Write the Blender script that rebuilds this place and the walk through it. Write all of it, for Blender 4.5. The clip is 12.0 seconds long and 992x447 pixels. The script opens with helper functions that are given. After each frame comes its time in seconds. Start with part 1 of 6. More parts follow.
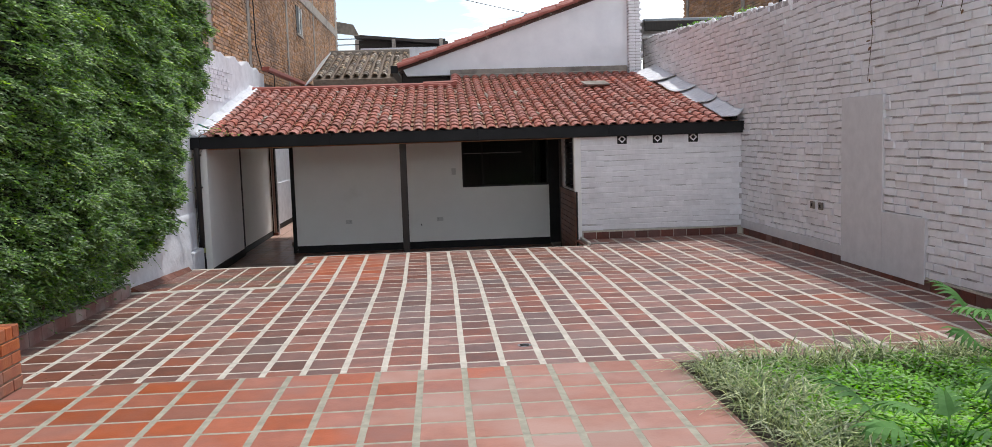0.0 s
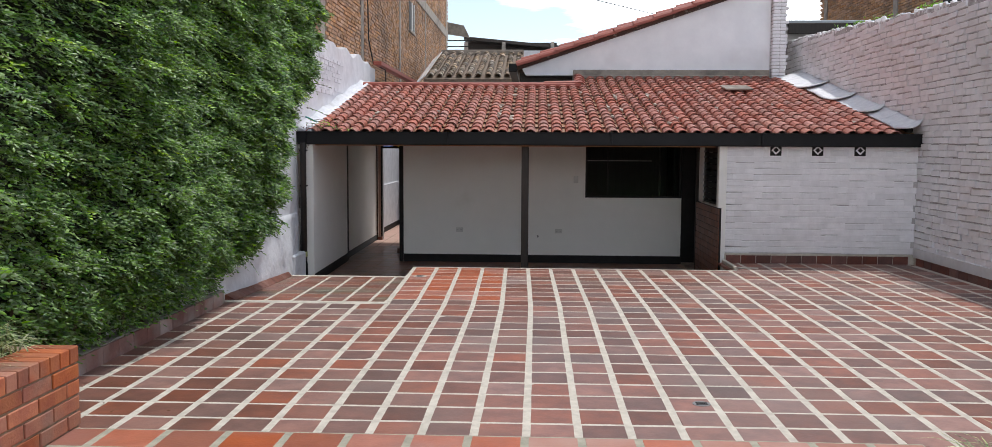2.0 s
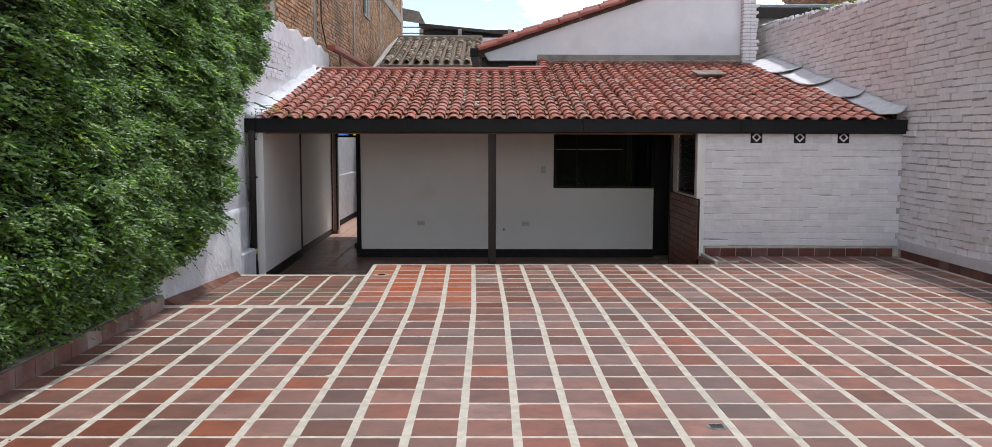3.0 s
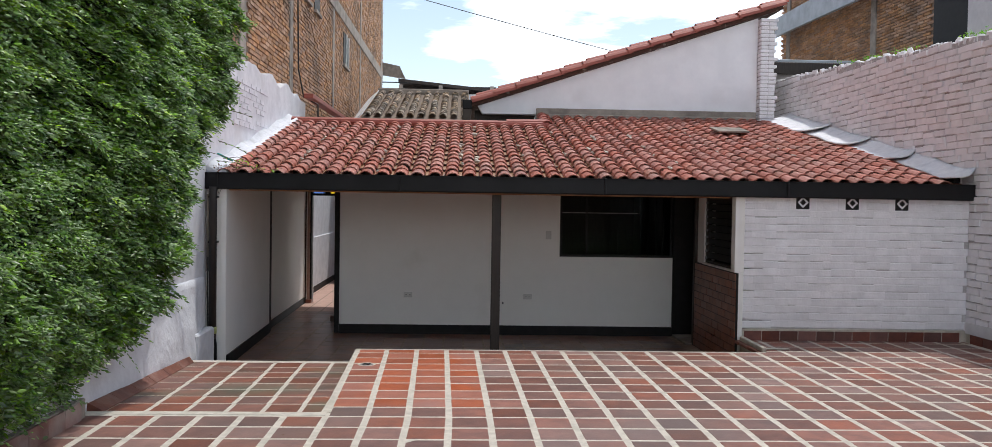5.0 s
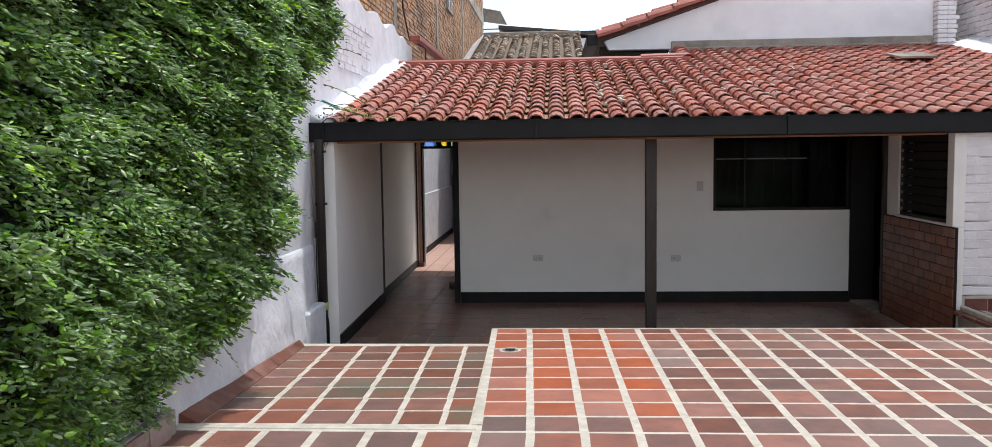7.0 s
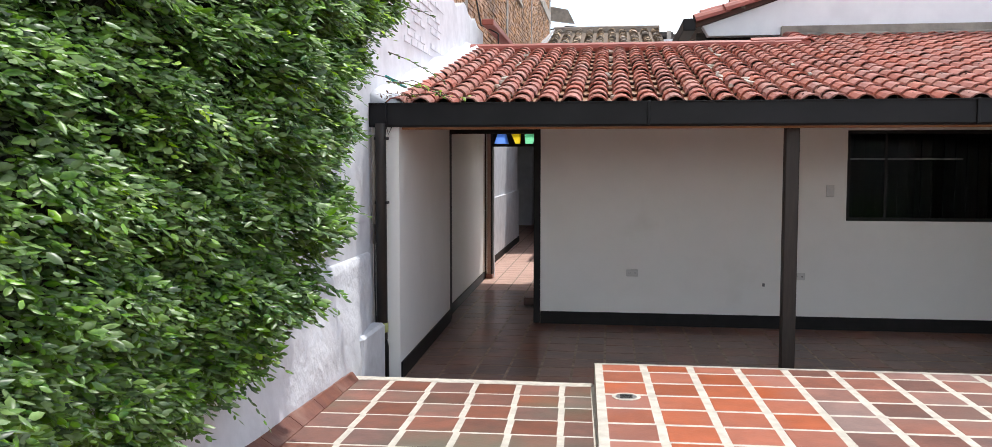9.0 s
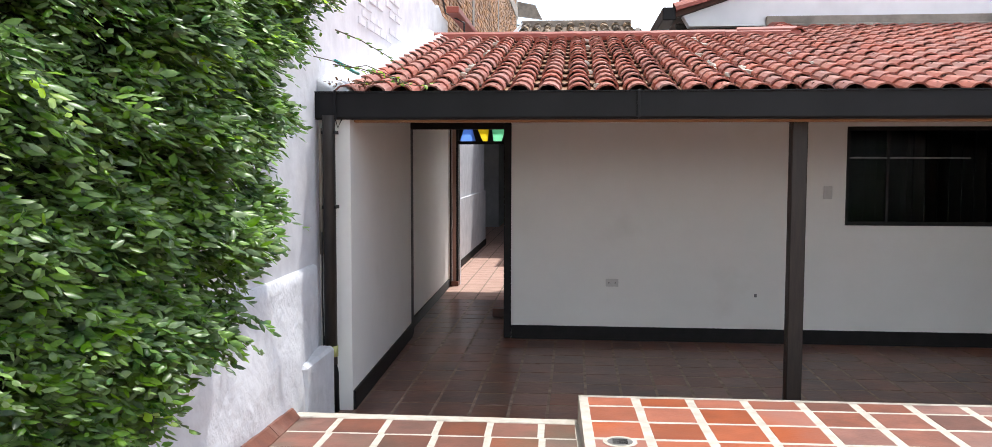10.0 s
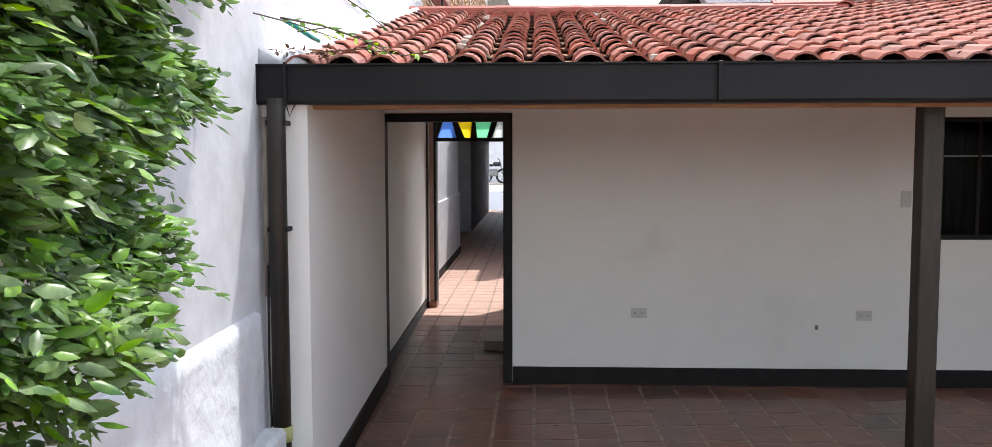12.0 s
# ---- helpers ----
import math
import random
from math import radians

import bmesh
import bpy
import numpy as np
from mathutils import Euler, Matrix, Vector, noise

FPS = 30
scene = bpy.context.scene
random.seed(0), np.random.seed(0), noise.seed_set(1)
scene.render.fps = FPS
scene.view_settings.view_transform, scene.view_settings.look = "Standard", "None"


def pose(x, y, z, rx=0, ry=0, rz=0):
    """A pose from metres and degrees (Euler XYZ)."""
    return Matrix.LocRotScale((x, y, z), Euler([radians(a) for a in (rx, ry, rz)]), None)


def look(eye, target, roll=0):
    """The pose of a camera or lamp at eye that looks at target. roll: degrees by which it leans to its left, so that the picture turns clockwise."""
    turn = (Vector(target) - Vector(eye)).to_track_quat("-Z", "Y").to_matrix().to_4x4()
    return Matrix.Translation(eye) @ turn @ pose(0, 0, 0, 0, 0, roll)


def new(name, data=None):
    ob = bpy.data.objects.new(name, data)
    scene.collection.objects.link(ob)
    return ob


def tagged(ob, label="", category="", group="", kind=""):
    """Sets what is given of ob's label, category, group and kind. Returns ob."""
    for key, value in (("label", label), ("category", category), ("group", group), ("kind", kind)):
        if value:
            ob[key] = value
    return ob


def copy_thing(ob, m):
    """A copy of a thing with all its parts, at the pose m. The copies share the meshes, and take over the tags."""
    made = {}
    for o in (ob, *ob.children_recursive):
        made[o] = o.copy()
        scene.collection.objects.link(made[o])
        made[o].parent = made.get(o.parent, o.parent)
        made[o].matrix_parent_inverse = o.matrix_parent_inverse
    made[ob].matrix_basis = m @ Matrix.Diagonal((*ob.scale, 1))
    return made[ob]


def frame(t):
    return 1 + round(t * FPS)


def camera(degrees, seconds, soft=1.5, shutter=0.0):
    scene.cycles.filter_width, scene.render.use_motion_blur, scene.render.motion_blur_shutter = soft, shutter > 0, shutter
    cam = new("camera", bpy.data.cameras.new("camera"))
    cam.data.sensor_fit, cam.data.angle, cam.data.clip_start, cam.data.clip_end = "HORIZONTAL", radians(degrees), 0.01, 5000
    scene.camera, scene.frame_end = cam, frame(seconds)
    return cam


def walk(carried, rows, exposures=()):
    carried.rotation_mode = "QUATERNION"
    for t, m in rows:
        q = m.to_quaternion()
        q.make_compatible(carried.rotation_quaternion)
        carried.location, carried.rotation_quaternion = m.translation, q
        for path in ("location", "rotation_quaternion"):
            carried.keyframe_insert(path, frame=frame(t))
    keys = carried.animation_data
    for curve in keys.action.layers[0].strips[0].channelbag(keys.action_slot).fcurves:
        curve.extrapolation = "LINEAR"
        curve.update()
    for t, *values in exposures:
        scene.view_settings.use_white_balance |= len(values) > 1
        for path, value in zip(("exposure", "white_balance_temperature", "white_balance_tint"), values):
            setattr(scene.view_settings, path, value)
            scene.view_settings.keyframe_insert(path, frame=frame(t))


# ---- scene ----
cam = camera(58.5, 12.0, soft=0.65)
PATH = [
    (0, (-0.002, -0.01, 1.514), (0.12, 1.977, 1.321), -1.8),
    (0.5, (-0.091, 0.345, 1.499), (-0.13, 2.341, 1.382), -0.5),
    (1, (-0.222, 0.704, 1.462), (-0.315, 2.698, 1.336), 0.9),
    (1.5, (-0.335, 1.053, 1.445), (-0.425, 3.045, 1.294), 0.2),
    (2, (-0.411, 1.424, 1.44), (-0.5, 3.415, 1.27), 0.3),
    (2.5, (-0.54, 1.795, 1.435), (-0.606, 3.785, 1.253), 0.2),
    (2.7, (-0.562, 1.955, 1.418), (-0.573, 3.946, 1.232), -0.1),
    (4.3, (-0.825, 3.29, 1.4), (-0.781, 5.279, 1.197), 0.4),
    (4.5, (-0.868, 3.463, 1.412), (-0.839, 5.455, 1.23), 0.4),
    (5, (-0.951, 3.899, 1.423), (-0.873, 5.896, 1.366), 0.9),
    (5.5, (-1.055, 4.262, 1.398), (-0.877, 6.254, 1.352), -0.1),
    (6, (-1.199, 4.675, 1.365), (-1.086, 6.67, 1.282), 0.3),
    (6.5, (-1.364, 5.061, 1.376), (-1.382, 7.057, 1.251), -0.1),
    (7, (-1.44, 5.457, 1.377), (-1.576, 7.446, 1.213), -0.8),
    (7.2, (-1.488, 5.614, 1.383), (-1.708, 7.595, 1.215), -0.7),
    (8.8, (-1.851, 6.788, 1.235), (-2.124, 8.763, 1.075), 0.0),
    (9, (-1.888, 6.964, 1.227), (-2.144, 8.942, 1.085), -0.0),
    (9.5, (-1.946, 7.408, 1.215), (-2.128, 9.395, 1.079), -0.3),
    (10, (-2.008, 7.821, 1.216), (-2.186, 9.808, 1.073), 0.1),
    (10.5, (-2.115, 8.242, 1.23), (-2.271, 10.23, 1.081), 0.2),
    (10.8, (-2.157, 8.513, 1.234), (-2.314, 10.5, 1.069), 0.2),
    (11, (-2.203, 8.675, 1.222), (-2.347, 10.664, 1.07), -0.1),
    (11.5, (-2.326, 9.059, 1.225), (-2.471, 11.048, 1.075), 0.4),
    (12, (-2.428, 9.472, 1.231), (-2.517, 11.465, 1.084), -0.1),
]
walk(cam, [(t, look(eye, target, roll)) for t, eye, target, roll in PATH], [(0, 0.14), (5.0, 0.09), (6.0, 0.24), (8.0, 0.62), (9.5, 0.84), (12, 1.12)])

# ---- sky, sun ----
SUN = Vector((0.21, 0.34, 1.0)).normalized()
world = bpy.data.worlds.new("sky")
scene.world = world
world.use_nodes = True
wn, wl = world.node_tree.nodes, world.node_tree.links
wn.clear()
w_out, w_bg = wn.new("ShaderNodeOutputWorld"), wn.new("ShaderNodeBackground")
w_sky = wn.new("ShaderNodeTexSky")
w_sky.sky_type, w_sky.sun_disc = "NISHITA", False
w_sky.sun_elevation = math.asin(SUN.z)
w_sky.sun_rotation = math.atan2(SUN.x, SUN.y)
w_co, w_map = wn.new("ShaderNodeTexCoord"), wn.new("ShaderNodeMapping")
w_map.inputs["Scale"].default_value = (1.0, 1.0, 4.2)
w_map.inputs["Location"].default_value = (0.35, 0.1, 0.18)
w_noise = wn.new("ShaderNodeTexNoise")
w_noise.inputs["Scale"].default_value, w_noise.inputs["Detail"].default_value, w_noise.inputs["Roughness"].default_value = 2.6, 9, 0.55
w_ramp = wn.new("ShaderNodeValToRGB")
w_ramp.color_ramp.elements[0].color = (0.07, 0.07, 0.07, 1)
w_ramp.color_ramp.elements[0].position, w_ramp.color_ramp.elements[1].position = 0.455, 0.60
w_mix = wn.new("ShaderNodeMix")
w_mix.data_type = "RGBA"
wl.new(w_co.outputs["Generated"], w_map.inputs["Vector"])
wl.new(w_map.outputs["Vector"], w_noise.inputs["Vector"])
wl.new(w_noise.outputs["Fac"], w_ramp.inputs["Fac"])
wl.new(w_ramp.outputs["Color"], w_mix.inputs["Factor"])
w_sep, w_haze, w_gain = wn.new("ShaderNodeSeparateXYZ"), wn.new("ShaderNodeMapRange"), wn.new("ShaderNodeVectorMath")
w_haze.inputs["From Min"].default_value, w_haze.inputs["From Max"].default_value = 0.08, 0.40
w_haze.inputs["To Min"].default_value, w_haze.inputs["To Max"].default_value = 2.5, 0.85
w_gain.operation = "SCALE"
w_gain.inputs[0].default_value = (9.4, 9.6, 9.9)
wl.new(w_co.outputs["Generated"], w_sep.inputs[0])
wl.new(w_sep.outputs["Z"], w_haze.inputs["Value"])
wl.new(w_haze.outputs["Result"], w_gain.inputs["Scale"])
wl.new(w_gain.outputs["Vector"], w_mix.inputs["B"])
wl.new(w_sky.outputs["Color"], w_mix.inputs["A"])
wl.new(w_mix.outputs["Result"], w_bg.inputs["Color"])
wl.new(w_bg.outputs["Background"], w_out.inputs["Surface"])
w_bg.inputs["Strength"].default_value = 0.15

sun = new("sun", bpy.data.lights.new("sun", "SUN"))
sun.data.energy, sun.data.angle, sun.data.color = 2.3, radians(1.2), (1.0, 0.975, 0.95)
sun.matrix_world = look(SUN * 50, (0, 0, 0))


# ---- materials ----
def material(name, colour, other=None, rough=0.8, scale=6.0, bump=0.0, bump_scale=60.0, metal=0.0, vary=0.0, island=False, stain=None, stain_scale=1.2, stain_lo=0.5, stain_hi=0.7, spec=0.5, coat=0.0, stretch=(1, 1, 1)):
    """A painted or mineral surface: two colours mixed by noise, a broad stain, variation per piece and fine relief."""
    m = bpy.data.materials.new(name)
    m.use_nodes = True
    n, l = m.node_tree.nodes, m.node_tree.links
    b = n["Principled BSDF"]
    b.inputs["Roughness"].default_value, b.inputs["Metallic"].default_value = rough, metal
    b.inputs["Specular IOR Level"].default_value = spec
    b.inputs["Coat Weight"].default_value = coat
    b.inputs["Coat Roughness"].default_value = 0.25
    co, mp = n.new("ShaderNodeTexCoord"), n.new("ShaderNodeMapping")
    geo = n.new("ShaderNodeNewGeometry")
    mp.inputs["Scale"].default_value = stretch
    l.new(geo.outputs["Position"], mp.inputs["Vector"])
    nz = n.new("ShaderNodeTexNoise")
    nz.inputs["Scale"].default_value, nz.inputs["Detail"].default_value, nz.inputs["Roughness"].default_value = scale, 6, 0.6
    l.new(mp.outputs["Vector"], nz.inputs["Vector"])
    mr = n.new("ShaderNodeMapRange")
    mr.inputs["From Min"].default_value, mr.inputs["From Max"].default_value = 0.35, 0.65
    l.new(nz.outputs["Fac"], mr.inputs["Value"])
    mx = n.new("ShaderNodeMix")
    mx.data_type = "RGBA"
    mx.inputs["A"].default_value, mx.inputs["B"].default_value = (*colour, 1), (*(other or colour), 1)
    l.new(mr.outputs["Result"], mx.inputs["Factor"])
    out = mx.outputs["Result"]
    if stain:
        sz = n.new("ShaderNodeTexNoise")
        sz.inputs["Scale"].default_value, sz.inputs["Detail"].default_value = stain_scale, 7
        l.new(mp.outputs["Vector"], sz.inputs["Vector"])
        sr = n.new("ShaderNodeMapRange")
        sr.inputs["From Min"].default_value, sr.inputs["From Max"].default_value = stain_lo, stain_hi
        l.new(sz.outputs["Fac"], sr.inputs["Value"])
        sm = n.new("ShaderNodeMix")
        sm.data_type = "RGBA"
        sm.inputs["B"].default_value = (*stain, 1)
        l.new(out, sm.inputs["A"])
        l.new(sr.outputs["Result"], sm.inputs["Factor"])
        out = sm.outputs["Result"]
    if vary:
        if island:
            rnd = geo.outputs["Random Per Island"]
        else:
            oi = n.new("ShaderNodeObjectInfo")
            rnd = oi.outputs["Random"]
        wh = n.new("ShaderNodeTexWhiteNoise")
        wh.noise_dimensions = "1D"
        l.new(rnd, wh.inputs["W"])
        hs = n.new("ShaderNodeHueSaturation")
        vm = n.new("ShaderNodeMapRange")
        vm.inputs["To Min"].default_value, vm.inputs["To Max"].default_value = 1 - vary, 1 + vary
        l.new(rnd, vm.inputs["Value"])
        l.new(vm.outputs["Result"], hs.inputs["Value"])
        hm = n.new("ShaderNodeMapRange")
        hm.inputs["To Min"].default_value, hm.inputs["To Max"].default_value = 1 - vary * 0.9, 1 + vary * 0.4
        l.new(wh.outputs["Value"], hm.inputs["Value"])
        l.new(hm.outputs["Result"], hs.inputs["Saturation"])
        l.new(out, hs.inputs["Color"])
        out = hs.outputs["Color"]
    l.new(out, b.inputs["Base Color"])
    if bump:
        bz = n.new("ShaderNodeTexNoise")
        bz.inputs["Scale"].default_value, bz.inputs["Detail"].default_value = bump_scale, 5
        l.new(mp.outputs["Vector"], bz.inputs["Vector"])
        bp = n.new("ShaderNodeBump")
        bp.inputs["Distance"].default_value, bp.inputs["Strength"].default_value = bump, 1.0
        l.new(bz.outputs["Fac"], bp.inputs["Height"])
        l.new(bp.outputs["Normal"], b.inputs["Normal"])
    return m


def leaf_material(name, dark, light, gloss=0.45, through_light=0.3):
    m = material(name, dark, light, rough=gloss, scale=3.0, vary=0.42, island=True, spec=0.45)
    b = m.node_tree.nodes["Principled BSDF"]
    n, l = m.node_tree.nodes, m.node_tree.links
    tr, mix = n.new("ShaderNodeBsdfTranslucent"), n.new("ShaderNodeMixShader")
    src = b.inputs["Base Color"].links[0].from_socket
    l.new(src, tr.inputs["Color"])
    mix.inputs["Fac"].default_value = through_light
    l.new(b.outputs["BSDF"], mix.inputs[1])
    l.new(tr.outputs["BSDF"], mix.inputs[2])
    l.new(mix.outputs["Shader"], n["Material Output"].inputs["Surface"])
    return m


WHITE = material("white_masonry_paint", (0.74, 0.75, 0.785), (0.62, 0.63, 0.665), 0.75, 5, 0.006, 9, stain=(0.58, 0.56, 0.54), stain_scale=1.1, stain_lo=0.6, stain_hi=0.85, vary=0.03)
ROUGH_WHITE = material("rough_white_render", (0.72, 0.735, 0.77), (0.62, 0.635, 0.67), 0.8, 6, 0.016, 11, stain=(0.52, 0.53, 0.55), stain_scale=3.5, stain_lo=0.55, stain_hi=0.75)
WHITE_BRICK = material("white_painted_brick", (0.89, 0.88, 0.90), (0.82, 0.81, 0.83), 0.8, 9, 0.005, 45, vary=0.05, island=True, stain=(0.66, 0.64, 0.64), stain_scale=0.9, stain_lo=0.55, stain_hi=0.85)
PLASTER = material("smooth_white_plaster", (0.89, 0.88, 0.84), (0.86, 0.85, 0.81), 0.7, 2.5, 0.001, 20, stain=(0.70, 0.68, 0.62), stain_scale=1.4, stain_lo=0.62, stain_hi=0.95)
GABLE_PAINT = material("cool_white_wall_paint", (0.86, 0.87, 0.90), (0.80, 0.81, 0.845), 0.8, 3, 0.001, 20, stain=(0.68, 0.68, 0.70), stain_scale=1.1, stain_lo=0.58, stain_hi=0.9)
# Grey bed behind the white bricks, coloured as the shadow lines in their joints.
JOINT_SHADE = material("brick_joint_shade", (0.60, 0.58, 0.58), (0.36, 0.34, 0.34), 0.9, 9, 0.004, 40)
GREY_PLASTER = material("grey_smoothed_cement", (0.72, 0.71, 0.72), (0.64, 0.63, 0.64), 0.85, 6, 0.002, 30)
MORTAR = material("pale_cement_joint", (0.60, 0.555, 0.475), (0.46, 0.42, 0.355), 0.9, 14, 0.003, 70, stain=(0.42, 0.40, 0.33), stain_scale=1.6, stain_lo=0.58, stain_hi=0.8)
TERRACE_JOINT = material("mossy_grey_joint", (0.40, 0.37, 0.29), (0.28, 0.27, 0.21), 0.95, 12, 0.003, 60)
TILE = material("worn_terracotta_tile", (0.255, 0.092, 0.058), (0.165, 0.062, 0.042), 0.5, 7, 0.0015, 60, vary=0.34, stain=(0.17, 0.098, 0.078), stain_scale=0.8, stain_lo=0.46, stain_hi=0.72)
TILE_STUFF = material("worn_terracotta_tile_far", (0.255, 0.092, 0.058), (0.165, 0.062, 0.042), 0.5, 7, 0.0015, 60, vary=0.34, island=True, stain=(0.17, 0.098, 0.078), stain_scale=0.8, stain_lo=0.46, stain_hi=0.72)
TILE_RED = material("bright_red_terracotta", (0.38, 0.098, 0.04), (0.30, 0.075, 0.03), 0.5, 7, 0.0015, 60, vary=0.2, stain=(0.28, 0.12, 0.09), stain_scale=1.5, stain_lo=0.5, stain_hi=0.75)
TILE_RAMP = material("damp_maroon_tile", (0.23, 0.078, 0.045), (0.15, 0.058, 0.036), 0.55, 7, 0.0015, 60, vary=0.26, stain=(0.11, 0.095, 0.06), stain_scale=1.6, stain_lo=0.46, stain_hi=0.70)
TILE_PALE = material("sun_bleached_terracotta", (0.38, 0.165, 0.115), (0.31, 0.125, 0.085), 0.6, 6, 0.0015, 60, vary=0.10, stain=(0.38, 0.22, 0.175), stain_scale=1.3, stain_lo=0.42, stain_hi=0.62)
# Floor tile of the passage, paler than the porch tiles.
TILE_PASSAGE = material("paler_passage_tile", (0.50, 0.31, 0.24), (0.42, 0.24, 0.18), 0.55, 5, 0.001, 40, vary=0.12)
TILE_DARK = material("varnished_dark_tile", (0.235, 0.085, 0.046), (0.15, 0.052, 0.032), 0.33, 5, 0.002, 20, vary=0.2, coat=0.25, stain=(0.075, 0.035, 0.028), stain_scale=1.5)
TILE_DARK_JOINT = material("dark_floor_joint", (0.40, 0.31, 0.24), (0.20, 0.14, 0.11), 0.8, 9)
ROOF = material("red_clay_roof_tile", (0.42, 0.14, 0.098), (0.31, 0.098, 0.066), 0.75, 8, 0.003, 60, vary=0.18, stain=(0.38, 0.19, 0.14), stain_scale=2.5, stain_lo=0.5, stain_hi=0.75)
ROOF_STUFF = material("red_clay_roof_tile_far", (0.42, 0.14, 0.098), (0.31, 0.098, 0.066), 0.75, 8, 0.003, 60, vary=0.18, island=True, stain=(0.38, 0.19, 0.14), stain_scale=2.5, stain_lo=0.5, stain_hi=0.75)
# Clay darkened by colour for the shade between covers; pale flecks are mortar.
ROOF_CHANNEL = material("shade_coloured_clay", (0.10, 0.045, 0.03), (0.06, 0.03, 0.022), 0.85, 8, stain=(0.3, 0.27, 0.22), stain_scale=6, stain_lo=0.62, stain_hi=0.7)
RIDGE_TILE = material("painted_ridge_tile", (0.35, 0.09, 0.06), (0.28, 0.07, 0.05), 0.6, 5, 0.002, 40)
OLD_ROOF = material("weathered_old_clay_tile", (0.56, 0.43, 0.30), (0.035, 0.028, 0.024), 0.9, 10, 0.003, 50, vary=0.5, island=True)
GUTTER = material("black_painted_metal", (0.008, 0.008, 0.0085), (0.013, 0.013, 0.014), 0.55, 3, 0.001, 12, spec=0.25)
PIPE_PAINT = material("rusty_black_pipe_paint", (0.012, 0.011, 0.010), (0.035, 0.027, 0.021), 0.5, 6, 0.001, 20, stretch=(1, 1, 0.4))
DARK_WOOD = material("dark_stained_wood", (0.034, 0.024, 0.018), (0.020, 0.014, 0.011), 0.55, 8, 0.001, 60, stretch=(6, 6, 0.6))
SOFFIT_WOOD = material("varnished_cane_soffit", (0.38, 0.20, 0.09), (0.28, 0.13, 0.055), 0.5, 9)
BASE_DARK = material("black_painted_skirting", (0.008, 0.008, 0.008), (0.014, 0.013, 0.013), 0.6, 9, spec=0.25)
BRICK_RAW = material("raw_ochre_brick", (0.50, 0.29, 0.15), (0.36, 0.19, 0.10), 0.92, 9, 0.004, 50, vary=0.25, island=True, stain=(0.22, 0.14, 0.09), stain_scale=0.8, stain_lo=0.5, stain_hi=0.7)
BRICK_JOINT = material("rough_grey_mortar", (0.25, 0.2, 0.15), (0.17, 0.13, 0.1), 0.95, 12, 0.005, 40)
CONCRETE = material("weathered_concrete", (0.36, 0.32, 0.27), (0.26, 0.23, 0.2), 0.9, 6, 0.004, 40, stain=(0.15, 0.13, 0.11), stain_scale=1.5)
BRICK_PLANTER = material("orange_facing_brick", (0.46, 0.16, 0.065), (0.34, 0.10, 0.05), 0.75, 8, 0.003, 60, vary=0.22, stain=(0.3, 0.16, 0.11), stain_scale=3)
PLANTER_JOINT = material("sandy_mortar", (0.33, 0.25, 0.17), (0.24, 0.18, 0.12), 0.95, 15, 0.004, 60)
BRICK_DADO = material("varnished_brown_brick", (0.26, 0.082, 0.036), (0.16, 0.052, 0.026), 0.4, 8, 0.002, 50, vary=0.2)
KERB_TILE = material("dusty_kerb_tile", (0.27, 0.12, 0.095), (0.19, 0.085, 0.068), 0.7, 8, 0.002, 50, vary=0.25, stain=(0.33, 0.27, 0.24), stain_scale=3, stain_lo=0.46, stain_hi=0.7)
SKIRT_RAMP = material("dusty_red_skirting", (0.22, 0.075, 0.042), (0.15, 0.05, 0.034), 0.6, 8, 0.002, 50, vary=0.15, stain=(0.27, 0.15, 0.11), stain_scale=5)
SKIRT_TILE = material("maroon_skirting_tile", (0.17, 0.05, 0.032), (0.11, 0.035, 0.026), 0.5, 8, 0.002, 50, vary=0.3)
# Near-black colour standing in for shade indoors, not a real paint.
INDOOR_SHADE = material("indoor_shade_black", (0.012, 0.012, 0.012), (0.008, 0.008, 0.008), 0.6, 3)
FLASHING = material("white_painted_zinc", (0.80, 0.81, 0.83), (0.68, 0.69, 0.72), 0.6, 9, 0.012, 22, stain=(0.35, 0.38, 0.42), stain_scale=3, stain_lo=0.58, stain_hi=0.75)
SOIL = material("dark_garden_soil", (0.055, 0.04, 0.025), (0.03, 0.024, 0.016), 0.95, 12, 0.01, 30)
GROUND = material("plain_earth", (0.2, 0.17, 0.13), (0.14, 0.12, 0.09), 0.95, 0.3)
PLASTIC = material("cream_plastic", (0.66, 0.65, 0.62), (0.60, 0.59, 0.56), 0.4, 9)
YELLOW_BAND = material("yellow_green_band", (0.55, 0.56, 0.24), (0.48, 0.5, 0.2), 0.5, 9)
STEEL = material("worn_steel", (0.32, 0.32, 0.31), (0.2, 0.2, 0.2), 0.45, 15, metal=0.8)
ZINC = material("blue_grey_sheet_metal", (0.42, 0.47, 0.52), (0.3, 0.34, 0.38), 0.5, 3)
HEDGE_LEAF = leaf_material("hedge_leaf", (0.034, 0.112, 0.022), (0.24, 0.42, 0.065), 0.36, 0.30)
# Bright colour imitating sun on upper hedge shoots; also the pale creeper's own.
BRIGHT_LEAF = leaf_material("sunlit_hedge_and_creeper_leaf", (0.22, 0.46, 0.03), (0.46, 0.68, 0.07), 0.40, 0.4)
HEDGE_LEAF.node_tree.nodes["Principled BSDF"].inputs["Specular IOR Level"].default_value = 0.42
# Near-black colour for the shade inside the hedge.
HEDGE_CORE = material("hedge_inner_shade", (0.008, 0.016, 0.006), (0.014, 0.016, 0.008), 0.9, 20, 0.02, 25)
TWIG = material("brown_twig", (0.11, 0.08, 0.05), (0.07, 0.05, 0.03), 0.8, 20)
